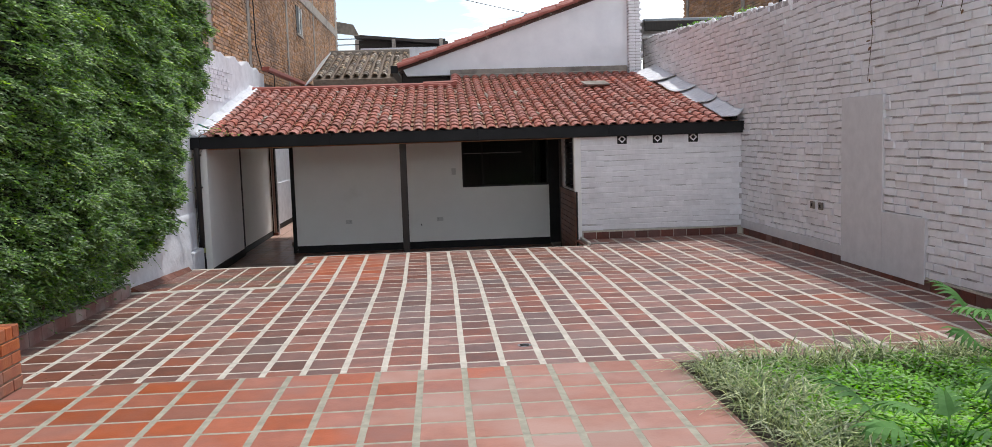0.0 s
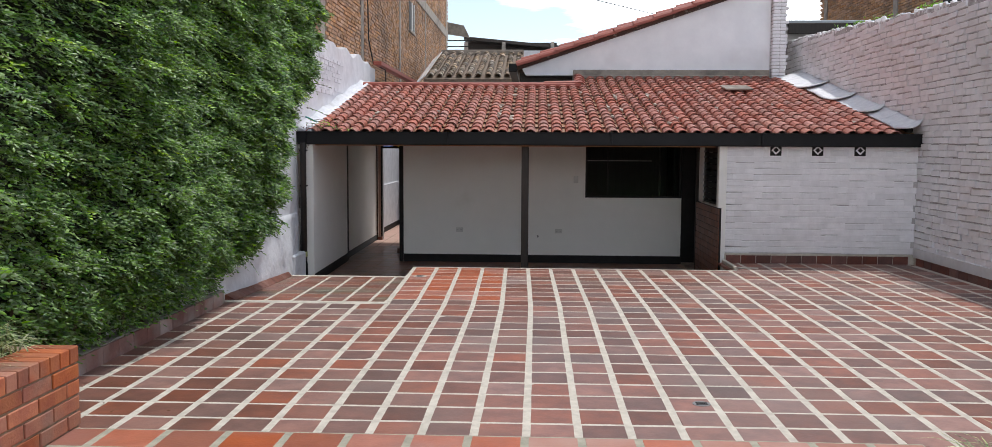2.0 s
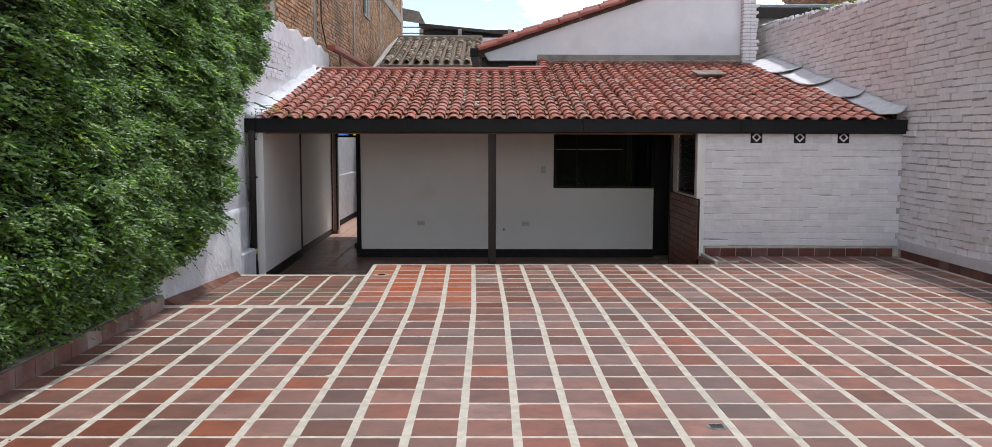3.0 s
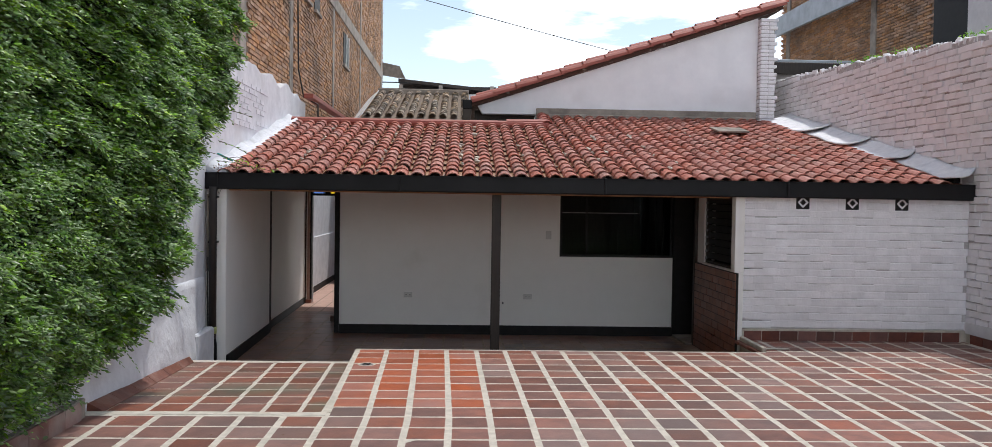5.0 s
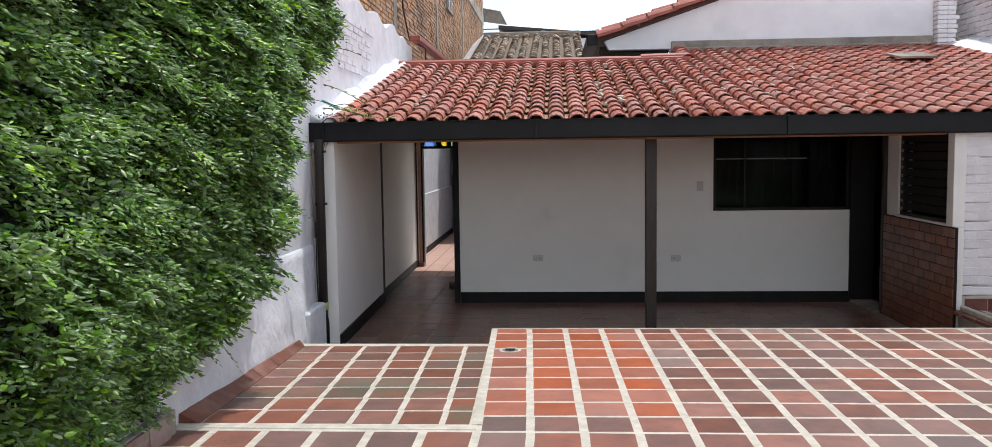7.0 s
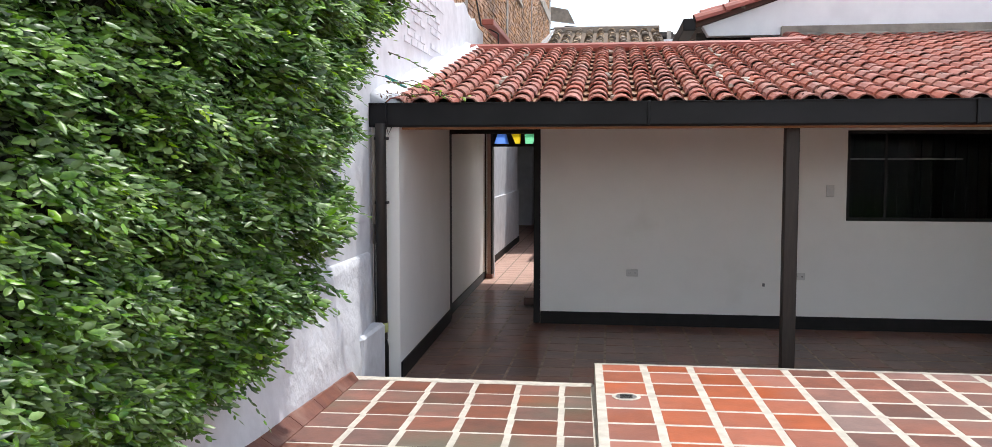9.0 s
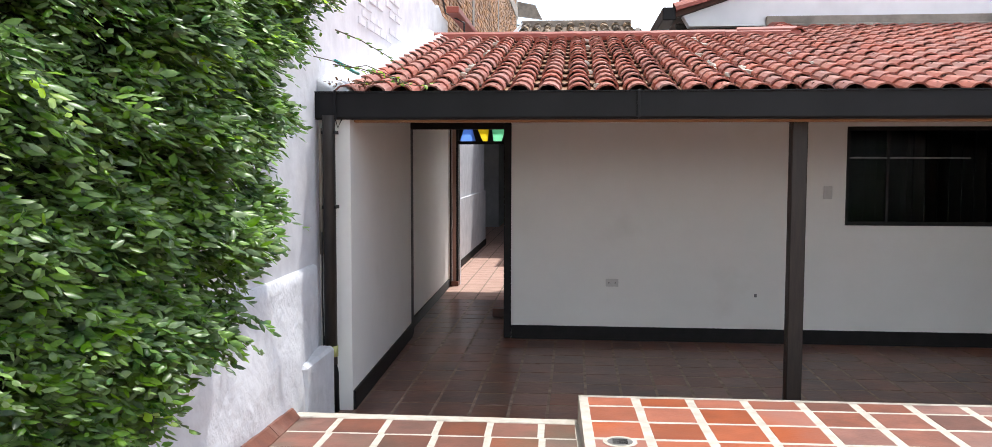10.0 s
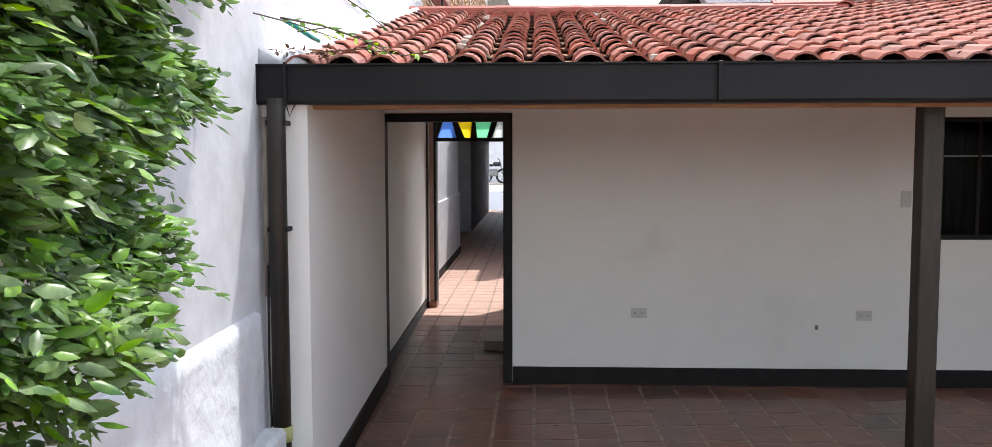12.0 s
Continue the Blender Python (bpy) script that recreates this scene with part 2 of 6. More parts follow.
GRASS_LEAF = leaf_material("variegated_grass_blade", (0.035, 0.12, 0.015), (0.62, 0.66, 0.33), 0.5, 0.3)
GRASS_LEAF.node_tree.nodes["Noise Texture"].inputs["Scale"].default_value = 45
HEDGE_LEAF.node_tree.nodes["Noise Texture"].inputs["Scale"].default_value = 9
COVER_LEAF = leaf_material("ground_cover_leaf", (0.10, 0.33, 0.012), (0.30, 0.62, 0.035), 0.55, 0.38)
PHILO_LEAF = leaf_material("philodendron_leaf", (0.03, 0.14, 0.006), (0.09, 0.32, 0.012), 0.6, 0.22)
PHILO_LEAF.node_tree.nodes["Principled BSDF"].inputs["Specular IOR Level"].default_value = 0.1
DRY_LEAF = material("dry_brown_leaf", (0.2, 0.1, 0.05), (0.12, 0.06, 0.03), 0.8, 20)
LINING = material("salmon_painted_wood", (0.50, 0.33, 0.27), (0.40, 0.25, 0.20), 0.6, 8)
TEAL = material("teal_plastic", (0.02, 0.32, 0.28), (0.02, 0.26, 0.23), 0.4, 9)
WIRE = material("black_cable", (0.02, 0.02, 0.02), None, 0.6, 4)


def glass(name, colour, rough=0.02):
    m = bpy.data.materials.new(name)
    m.use_nodes = True
    b = m.node_tree.nodes["Principled BSDF"]
    b.inputs["Base Color"].default_value = (*colour, 1)
    b.inputs["Transmission Weight"].default_value = 1.0
    b.inputs["Roughness"].default_value = rough
    b.inputs["IOR"].default_value = 1.45
    return m


PANE = glass("window_glass", (0.6, 0.66, 0.64))
PANE.node_tree.nodes["Principled BSDF"].inputs["IOR"].default_value = 1.15
# Opaque near-black blades; the colour stands in for the dark opening behind them.
LOUVRE_DARK = material("opaque_dark_louvre", (0.012, 0.012, 0.011), (0.02, 0.02, 0.018), 0.35, 3, spec=0.25)
BLUE_GLASS, YELLOW_GLASS, GREEN_GLASS = glass("blue_glass", (0.30, 0.52, 1.0), 0.15), glass("yellow_glass", (1.0, 0.82, 0.08), 0.15), glass("green_glass", (0.4, 0.92, 0.6), 0.15)
CLEAR_GLASS = glass("clear_rippled_glass", (0.85, 0.88, 0.85), 0.2)

for m in (BLUE_GLASS, YELLOW_GLASS, GREEN_GLASS, CLEAR_GLASS):
    n, l = m.node_tree.nodes, m.node_tree.links
    tr, mix = n.new("ShaderNodeBsdfTranslucent"), n.new("ShaderNodeMixShader")
    tr.inputs["Color"].default_value = n["Principled BSDF"].inputs["Base Color"].default_value
    mix.inputs["Fac"].default_value = 0.7
    l.new(n["Principled BSDF"].outputs["BSDF"], mix.inputs[1])
    l.new(tr.outputs["BSDF"], mix.inputs[2])
    l.new(mix.outputs["Shader"], n["Material Output"].inputs["Surface"])


# ---- mesh helpers ----
def mesh_of(name, verts, faces, mat, smooth=False):
    me = bpy.data.meshes.new(name)
    me.from_pydata(verts, [], faces)
    me.materials.append(mat)
    if smooth:
        me.polygons.foreach_set("use_smooth", [True] * len(me.polygons))
    me.update()
    return me


def part(name, me, parent=None, label="", m=None):
    """One mesh object under a thing or under a part; me is a mesh or a bmesh with a material set by finish()."""
    ob = new(name, me)
    ob.parent = parent
    if m is not None:
        ob.matrix_basis = m
    if label:
        ob["label"] = label
    return ob


def finish(bm, name, mat, smooth=False):
    me = bpy.data.meshes.new(name)
    bmesh.ops.recalc_face_normals(bm, faces=bm.faces)
    bm.to_mesh(me)
    bm.free()
    me.materials.append(mat)
    if smooth:
        me.polygons.foreach_set("use_smooth", [True] * len(me.polygons))
    return me


def box(bm, x0, x1, y0, y1, z0, z1, bevel=0.0):
    """Adds a box between those planes, its edges worn by bevel."""
    made = bmesh.ops.create_cube(bm, size=1)["verts"]
    for v in made:
        v.co = Vector(((x0 + x1) / 2 + v.co.x * (x1 - x0), (y0 + y1) / 2 + v.co.y * (y1 - y0), (z0 + z1) / 2 + v.co.z * (z1 - z0)))
    if bevel:
        edges = list({e for v in made for e in v.link_edges})
        bmesh.ops.bevel(bm, geom=edges, offset=bevel, segments=1, affect="EDGES")


def boxes(name, mat, items, bevel=0.0):
    bm = bmesh.new()
    for it in items:
        box(bm, *it, bevel=bevel)
    return finish(bm, name, mat)


def tube(bm, pts, r, sides=8, taper=1.0):
    """A round bar along the points."""
    rings = []
    for i, p in enumerate(pts):
        p = Vector(p)
        a = Vector(pts[max(i - 1, 0)])
        b = Vector(pts[min(i + 1, len(pts) - 1)])
        d = (b - a).normalized()
        u = d.cross(Vector((0, 0, 1)) if abs(d.z) < 0.9 else Vector((1, 0, 0))).normalized()
        w = d.cross(u)
        rr = r * (1 + (taper - 1) * i / max(len(pts) - 1, 1))
        rings.append([bm.verts.new(p + (u * math.cos(k * math.tau / sides) + w * math.sin(k * math.tau / sides)) * rr) for k in range(sides)])
    for a, b in zip(rings, rings[1:]):
        for k in range(sides):
            bm.faces.new((a[k], a[(k + 1) % sides], b[(k + 1) % sides], b[k]))
    bm.faces.new(rings[0][::-1])
    bm.faces.new(rings[-1])


def structure(name, me, label, m=None):
    return tagged(part(name, me, None, label, m), category="", kind="structure")


def thing(name, label, category, at=(0, 0, 0), group="", me=None):
    ob = new(name, me)
    ob.location = at
    return tagged(ob, label, category, group)


def wall_with_holes(name, mat, axis, near, far, u0, u1, z0, z1, holes=()):
    """A thick wall across one axis; holes are (u0, u1, z0, z1) openings cut through it."""
    us = sorted({u0, u1, *[h[0] for h in holes], *[h[1] for h in holes]})
    zs = sorted({z0, z1, *[h[2] for h in holes], *[h[3] for h in holes]})
    bm = bmesh.new()
    for a, b in zip(us, us[1:]):
        for c, d in zip(zs, zs[1:]):
            cut = any(h[0] <= a and b <= h[1] and h[2] <= c and d <= h[3] for h in holes)
            if not cut:
                if axis == "y":
                    box(bm, a, b, near, far, c, d)
                else:
                    box(bm, near, far, a, b, c, d)
    bmesh.ops.remove_doubles(bm, verts=bm.verts, dist=1e-5)
    return finish(bm, name, mat)


PORCH, PATIO, TERRACE = -0.44, -0.10, 0.0
LEFT, RIGHT = -3.62, 4.70

# ---- ground and floors (beds) ----
structure("ground", boxes("ground", GROUND, [(-400, 400, -400, 400, -1.2, -0.9)]), "plain earth that goes on to the horizon round the houses")
patio_bed = structure("patio_floor", boxes("patio_floor", MORTAR, [(-3.6, RIGHT + 0.02, 5.76, 10.09, -0.9, PATIO - 0.001), (-1.86, RIGHT + 0.02, 10.09, 12.70, -0.9, PATIO - 0.001), (2.15, RIGHT + 0.02, 12.70, 13.56, -0.9, PATIO - 0.001)]), "red clay patio tiles in pale cement joints")
terrace_bed = structure("terrace_floor", boxes("terrace_floor", TERRACE_JOINT, [(-3.6, 1.5, -6.0, 5.76, -0.9, TERRACE - 0.001), (1.5, RIGHT + 0.02, -6.0, 1.8, -0.9, TERRACE - 0.001)]), "raised terrace of bright red clay tiles one low step above the patio")


def sloped(name, mat, x0, x1, ya, za, yb, zb, bottom):
    v = [(x0, ya, bottom), (x1, ya, bottom), (x1, yb, bottom), (x0, yb, bottom), (x0, ya, za), (x1, ya, za), (x1, yb, zb), (x0, yb, zb)]
    f = [(3, 2, 1, 0), (4, 5, 6, 7), (0, 1, 5, 4), (1, 2, 6, 5), (2, 3, 7, 6), (3, 0, 4, 7)]
    return mesh_of(name, v, f, mat)


RAMP_NEAR, RAMP_FAR, RAMP_END = 10.10, 12.56, -0.21
ramp_bed = structure("ramp_floor", sloped("ramp_floor", MORTAR, -3.66, -1.87, 10.09, PATIO - 0.001, 12.60, RAMP_END - 0.001, -0.9), "tiled ramp sloping gently down from the patio to the porch")
porch_bed = structure("porch_floor", boxes("porch_floor", TILE_DARK_JOINT, [(-3.72, 2.25, 12.60, 19.5, -0.9, PORCH - 0.006), (-4.6, 2.25, 19.5, 38.0, -0.9, PORCH - 0.006)]), "dark varnished clay floor tiles of the porch and passage")
part("edge", mesh_of("edge", [(-1.885, 10.09, -0.9), (-1.86, 10.09, -0.9), (-1.86, 12.70, -0.9), (-1.975, 12.70, -0.9), (-1.885, 10.09, PATIO - 0.001), (-1.86, 10.09, PATIO - 0.001), (-1.86, 12.70, PATIO - 0.001), (-1.975, 12.70, PATIO - 0.001)], [(3, 2, 1, 0), (4, 5, 6, 7), (0, 1, 5, 4), (2, 3, 7, 6), (3, 0, 4, 7)], MORTAR), patio_bed)
part("edge", mesh_of("edge", [(-1.915, 10.12, -0.6), (-1.843, 10.12, -0.6), (-1.925, 12.69, -0.6), (-1.99, 12.69, -0.6), (-1.905, 10.12, PATIO + 0.004), (-1.85, 10.12, PATIO + 0.004), (-1.932, 12.69, PATIO + 0.005), (-1.98, 12.69, PATIO + 0.005)], [(3, 2, 1, 0), (4, 5, 6, 7), (0, 1, 5, 4), (1, 2, 6, 5), (2, 3, 7, 6), (3, 0, 4, 7)], MORTAR), patio_bed, "pale cement rim")
rims = boxes("cement_rim", MORTAR, [(-1.985, 2.15, 12.702, 12.722, -0.5, PATIO + 0.006), (-3.60, -1.985, 12.525, 12.615, -0.5, RAMP_END + 0.006), (-3.53, -1.87, 10.03, 10.12, -0.5, PATIO + 0.004)], 0.006)
structure("kerb", rims, "pale cement rim finishing the tile edges above the porch")

# ---- walls ----
# left boundary wall
def wall_x(y):
    """Face of the upper left wall, which leans away from the path."""
    return float(np.interp(y, [6.0, 10.0, 13.4, 19.5], [-3.60, -3.62, -3.68, -3.69]))


def plinth_x(y):
    """Foot of the battered plinth."""
    return float(np.interp(y, [6.0, 10.0, 12.76, 13.36], [-3.50, -3.52, -3.563, -3.64]))


bm = bmesh.new()
top = [(-6.2, 2.2), (2.0, 3.0), (8.0, 3.02), (12.5, 3.05)] + [(12.9 + 0.175 * i, 3.08 + 0.045 * math.sin(i * 0.95) + random.uniform(-0.03, 0.03)) for i in range(34)] + [(19.0, 3.02), (19.46, 3.02)]
prev = None
for y, z in top:
    ring = [bm.verts.new(p) for p in ((wall_x(y), y, -0.9), (wall_x(y), y, z), (wall_x(y) - 0.19, y, z), (wall_x(y) - 0.19, y, -0.9))]
    if prev:
        for k in range(4):
            bm.faces.new((prev[k], prev[(k + 1) % 4], ring[(k + 1) % 4], ring[k]))
    else:
        bm.faces.new(ring)
    prev = ring
bm.faces.new(prev[::-1])
wall_left = structure("wall_west", finish(bm, "wall_west", WHITE), "white painted boundary wall with flaking uneven plaster")
bm = bmesh.new()
grid = []
for y in np.arange(9.0, 13.38, 0.07):
    row = []
    for k in range(15):
        z = -0.46 + (0.545 + 0.46) * k / 14
        low = np.interp(z, [-0.1, 0.15, 0.545], [0.0, 0.35, 1.0])
        x = plinth_x(y) * (1 - low) + (wall_x(y) + 0.024) * low
        bulge = 0.021 * noise.noise((y * 3.1, z * 5.0, 1.7)) + 0.009 * noise.noise((y * 9.0, z * 12.0, 4.2))
        row.append(bm.verts.new((x + (bulge if k < 14 else 0.3 * bulge), y, z + (0.012 * math.sin(y * 2.3) if k == 14 else 0))))
    row.append(bm.verts.new((wall_x(y) - 0.01, y, 0.556)))
    grid.append(row)
for p, q in zip(grid, grid[1:]):
    for k in range(15):
        bm.faces.new((p[k], q[k], q[k + 1], p[k + 1]))
part("plinth", finish(bm, "plinth", ROUGH_WHITE, True), wall_left, "rough white plinth with a worn ledge")
part("plinth", boxes("plinth", ROUGH_WHITE, [(LEFT - 0.04, LEFT + 0.07, 12.76, 13.36, -0.5, 0.02)], 0.02), wall_left, "low white plaster block behind the downpipe")
heap_v, heap_f = [], []
for row in range(8):
    for i in range(7):
        if random.random() < 0.72:
            y0, z0 = 14.6 + i * 0.25 + (row % 2) * 0.12 + random.uniform(-0.02, 0.02), 2.26 + row * 0.075
            n0, d = len(heap_v), random.uniform(0.004, 0.014)
            xw = wall_x(y0)
            heap_v += [(xw - 0.01, y0, z0), (xw - 0.01, y0 + 0.235, z0), (xw - 0.01, y0 + 0.235, z0 + 0.062), (xw - 0.01, y0, z0 + 0.062)]
            heap_v += [(xw + d, y0 + 0.012, z0 + 0.008), (xw + d, y0 + 0.22, z0 + 0.006), (xw + d, y0 + 0.22, z0 + 0.055), (xw + d, y0 + 0.012, z0 + 0.055)]
            heap_f += [tuple(n0 + q for q in f) for f in ((4, 5, 6, 7), (0, 1, 5, 4), (1, 2, 6, 5), (2, 3, 7, 6), (3, 0, 4, 7))]
tagged(part("bricks", mesh_of("bricks", heap_v, heap_f, WHITE), wall_left, "painted bricks showing where the plaster has come off"), kind="stuff")

# right boundary wall: bed; its bricks come last in the file
def right_top(y):
    return 3.17 + 0.052 * (y - 11.3)


bm = bmesh.new()
prev = None
for i in range(75):
    y = -4.2 + i * 0.33
    z = right_top(y) + random.uniform(-0.02, 0.03)
    ring = [bm.verts.new(p) for p in ((RIGHT + 0.012, y, -0.9), (RIGHT + 0.012, y, z), (RIGHT + 0.22, y, z), (RIGHT + 0.22, y, -0.9))]
    if prev:
        for k in range(4):
            bm.faces.new((prev[k], prev[(k + 1) % 4], ring[(k + 1) % 4], ring[k]))
    else:
        bm.faces.new(ring)
    prev = ring
bm.faces.new(prev[::-1])
wall_right = structure("wall_east", finish(bm, "wall_east", JOINT_SHADE), "tall boundary wall of white painted rough brick")
part("patch", boxes("patch", GREY_PLASTER, [(RIGHT - 0.03, RIGHT + 0.015, 9.10, 10.06, -0.05, 1.845), (RIGHT - 0.03, RIGHT + 0.015, 8.26, 9.10, -0.05, 0.605), (RIGHT - 0.028, RIGHT + 0.015, 10.06, 13.52, 0.0, 0.125)], 0.004), wall_right, "smooth grey plaster patch in an L shape")
# Unseen, added; kept low for porch skylight and dark for window reflections.
structure("wall_south", boxes("wall_south", BRICK_JOINT, [(-4.0, 5.2, -6.3, -6.05, -0.9, 1.9)]), "unseen plain cement wall added to close the garden")

# white brick room on the right of the porch
front_bed = structure("wall_room", boxes("wall_room", JOINT_SHADE, [(2.155, RIGHT + 0.02, 13.56, 13.72, -0.9, 1.57)]), "white painted brick wall of the side room below the eave")
side_wall = structure("wall_side", wall_with_holes("wall_side", PLASTER, "x", 2.10, 2.24, 13.56, 16.0, -0.9, 1.62, [(13.66, 14.90, 0.66, 1.50), (15.22, 15.98, PORCH, 1.56)]), "white wall of the side room with a louvred window over brown brick")
side_dado_bed = part("dado", boxes("dado", BASE_DARK, [(2.075, 2.10, 13.50, 15.20, PORCH, 0.64)]), side_wall, "varnished brown brick dado")
structure("wall_jamb", boxes("wall_jamb", PLASTER, [(2.06, 2.165, 13.525, 13.66, 0.645, 1.488), (2.10, 2.165, 13.53, 13.60, -0.15, 0.645)], 0.004), "white corner pier beside the louvred window")
# main wall of the porch
MAIN = 15.99
structure("wall_header", boxes("wall_header", PLASTER, [(-3.70, -2.60, MAIN, MAIN + 0.12, 1.56, 1.9)]), "white plaster above the passage door")
structure("wall_return", boxes("wall_return", PLASTER, [(-3.80, -3.615, 19.33, 19.50, -0.9, 1.88), (-3.80, -3.645, 19.26, 19.33, -0.9, 1.88)]), "plaster return beside the glazed frame")
structure("trim", boxes("trim", DARK_WOOD, [(-3.645, -3.625, 19.30, 19.325, PORCH, 1.7)]), "thin brown wooden trim beside the glazed frame")
main_wall = structure("wall_main", wall_with_holes("wall_main", PLASTER, "y", MAIN, MAIN + 0.15, -2.60, 1.965, -0.9, 1.9, [(0.40, 1.965, 0.635, 1.52)]), "smooth off-white wall of the porch")
structure("baseboard", boxes("baseboard", BASE_DARK, [(-2.595, 1.965, MAIN - 0.015, MAIN, PORCH - 0.01, -0.318)], 0.003), "black painted skirting along the porch wall")


def slanted(items, mat, name, bevel=0.0):
    """Upright slabs given as x0 and x1 at their near end, x1 at their far end, then y and z."""
    v, f = [], []
    for xa, x0, x1, y0, y1, z0, z1 in items:
        n0 = len(v)
        v += [(xa, y0, z0), (x0, y0, z0), (x1, y1, z0), (xa, y1, z0), (xa, y0, z1), (x0, y0, z1), (x1, y1, z1), (xa, y1, z1)]
        f += [tuple(n0 + q for q in g) for g in ((3, 2, 1, 0), (4, 5, 6, 7), (0, 1, 5, 4), (1, 2, 6, 5), (2, 3, 7, 6), (3, 0, 4, 7))]
    return mesh_of(name, v, f, mat)


porch_left = structure("wall_porch", slanted([(-3.76, -3.47, -3.537, 13.50, 16.0, -0.9, 1.62), (-3.80, -3.60, -3.655, 16.0, 19.36, -0.9, 1.9)], PLASTER, "wall_porch"), "white plastered side wall of the porch and passage")
structure("baseboard", slanted([(-3.56, -3.455, -3.522, 13.52, 15.97, PORCH - 0.01, -0.318), (-3.67, -3.585, -3.64, 16.1, 19.3, PORCH - 0.01, -0.34)], BASE_DARK, "baseboard"), "black painted skirting along the passage wall")
structure("wall_passage", boxes("wall_passage", PLASTER, [(-2.60, -2.45, MAIN + 0.15, 19.36, -0.9, 1.9), (-2.62, -2.45, 22.5, 38.0, -0.9, 2.6)]), "white plastered wall of the passage")
structure("wall_passage", boxes("wall_passage", WHITE, [(-3.95, -3.80, 19.50, 25.2, -0.9, 2.6), (-3.95, -3.77, 19.50, 25.2, -0.9, 0.62), (-4.45, -3.90, 29.7, 37.7, -0.9, 2.3), (-4.6, -4.4, 25.2, 29.7, -0.9, 2.3), (-3.95, -3.53, 19.46, 19.52, -0.9, 2.6)], 0.006), "bright white wall of the open passage")
structure("wall_passage", boxes("wall_passage", PLASTER, [(-3.2, -2.4, 37.7, 37.9, -0.9, 2.3), (-4.6, -2.4, 37.7, 37.9, 1.75, 2.6), (-4.9, -4.14, 37.72, 37.9, -0.9, 1.75)]), "wall round the street door")
# Unseen slab, added so the passage falls dark beyond y 25.
structure("ceiling", boxes("ceiling", INDOOR_SHADE, [(-4.6, -2.45, 25.2, 37.9, 2.3, 2.4)]), "unseen near-black ceiling added to darken the long passage")
structure("baseboard", boxes("baseboard", BASE_DARK, [(-3.772, -3.757, 19.55, 25.2, PORCH - 0.01, -0.33), (-2.638, -2.62, 22.5, 38.0, PORCH - 0.01, -0.32)], 0.003), "dark skirting along the open passage")
# closed rooms, shade put into near-black walls; partition at x 2.0 added
structure("room", boxes("room", INDOOR_SHADE, [(-2.45, 4.7, 19.0, 19.1, -0.9, 2.4), (4.62, 4.7, 13.75, 19.0, -0.9, 1.8), (2.24, 4.62, 13.72, 19.0, PORCH - 0.06, PORCH - 0.01), (-2.45, 2.24, 16.14, 19.0, PORCH - 0.06, PORCH + 0.001), (-2.45, -2.40, 16.14, 19.0, PORCH, 2.0), (2.0, 2.06, 16.14, 19.0, PORCH, 1.92), (2.24, 4.62, 13.73, 13.78, PORCH, 1.5)]), "room behind the porch windows, coloured near-black for its shade")
structure("ceiling", boxes("ceiling", INDOOR_SHADE, [(-2.45, 4.62, 16.15, 19.0, 1.92, 1.97)]), "ceiling of the closed rooms, coloured near-black for their shade")

# ---- porch roof ----
EAVE_Y, EAVE_Z, SLOPE = 13.40, 1.600, 0.213
ANG = math.atan(SLOPE)


def roof_z(y):
    return EAVE_Z + SLOPE * (y - EAVE_Y)


RIDGE_Y, RIDGE_Y2, KINK_X = 17.8, 19.05, 0.35
roof_bed = structure("roof", mesh_of("roof", [
    (LEFT, EAVE_Y + 0.10, roof_z(EAVE_Y + 0.10)), (RIGHT, EAVE_Y + 0.10, roof_z(EAVE_Y + 0.10)), (RIGHT, RIDGE_Y2, roof_z(RIDGE_Y2)), (KINK_X, RIDGE_Y2, roof_z(RIDGE_Y2)), (KINK_X, RIDGE_Y, roof_z(RIDGE_Y)), (LEFT, RIDGE_Y, roof_z(RIDGE_Y)),
    (LEFT, EAVE_Y + 0.16, roof_z(EAVE_Y) - 0.02), (RIGHT, EAVE_Y + 0.16, roof_z(EAVE_Y) - 0.02), (RIGHT, RIDGE_Y2, roof_z(RIDGE_Y2) - 0.05), (KINK_X, RIDGE_Y2, roof_z(RIDGE_Y2) - 0.05), (KINK_X, RIDGE_Y, roof_z(RIDGE_Y) - 0.05), (LEFT, RIDGE_Y, roof_z(RIDGE_Y) - 0.05)],
    [(0, 1, 2, 3, 4, 5), (11, 10, 9, 8, 7, 6), (0, 6, 7, 1), (1, 7, 8, 2), (2, 8, 9, 3), (3, 9, 10, 4), (4, 10, 11, 5), (5, 11, 6, 0)], SOFFIT_WOOD), "low sloping roof of red barrel clay tiles over the porch")
structure("ceiling", boxes("ceiling", SOFFIT_WOOD, [(-3.47, 2.10, 13.60, 15.99, 1.60, 1.63), (-3.61, -2.46, 15.99, 19.45, 1.86, 1.90)]), "varnished brown cane ceiling of the porch")
structure("beam", boxes("beam", SOFFIT_WOOD, [(-3.47, 2.10, 13.70, 13.84, 1.485, 1.60), (-3.47, 2.02, 13.60, 13.67, 1.462, 1.60)], 0.004), "dark wooden beam carrying the porch roof")


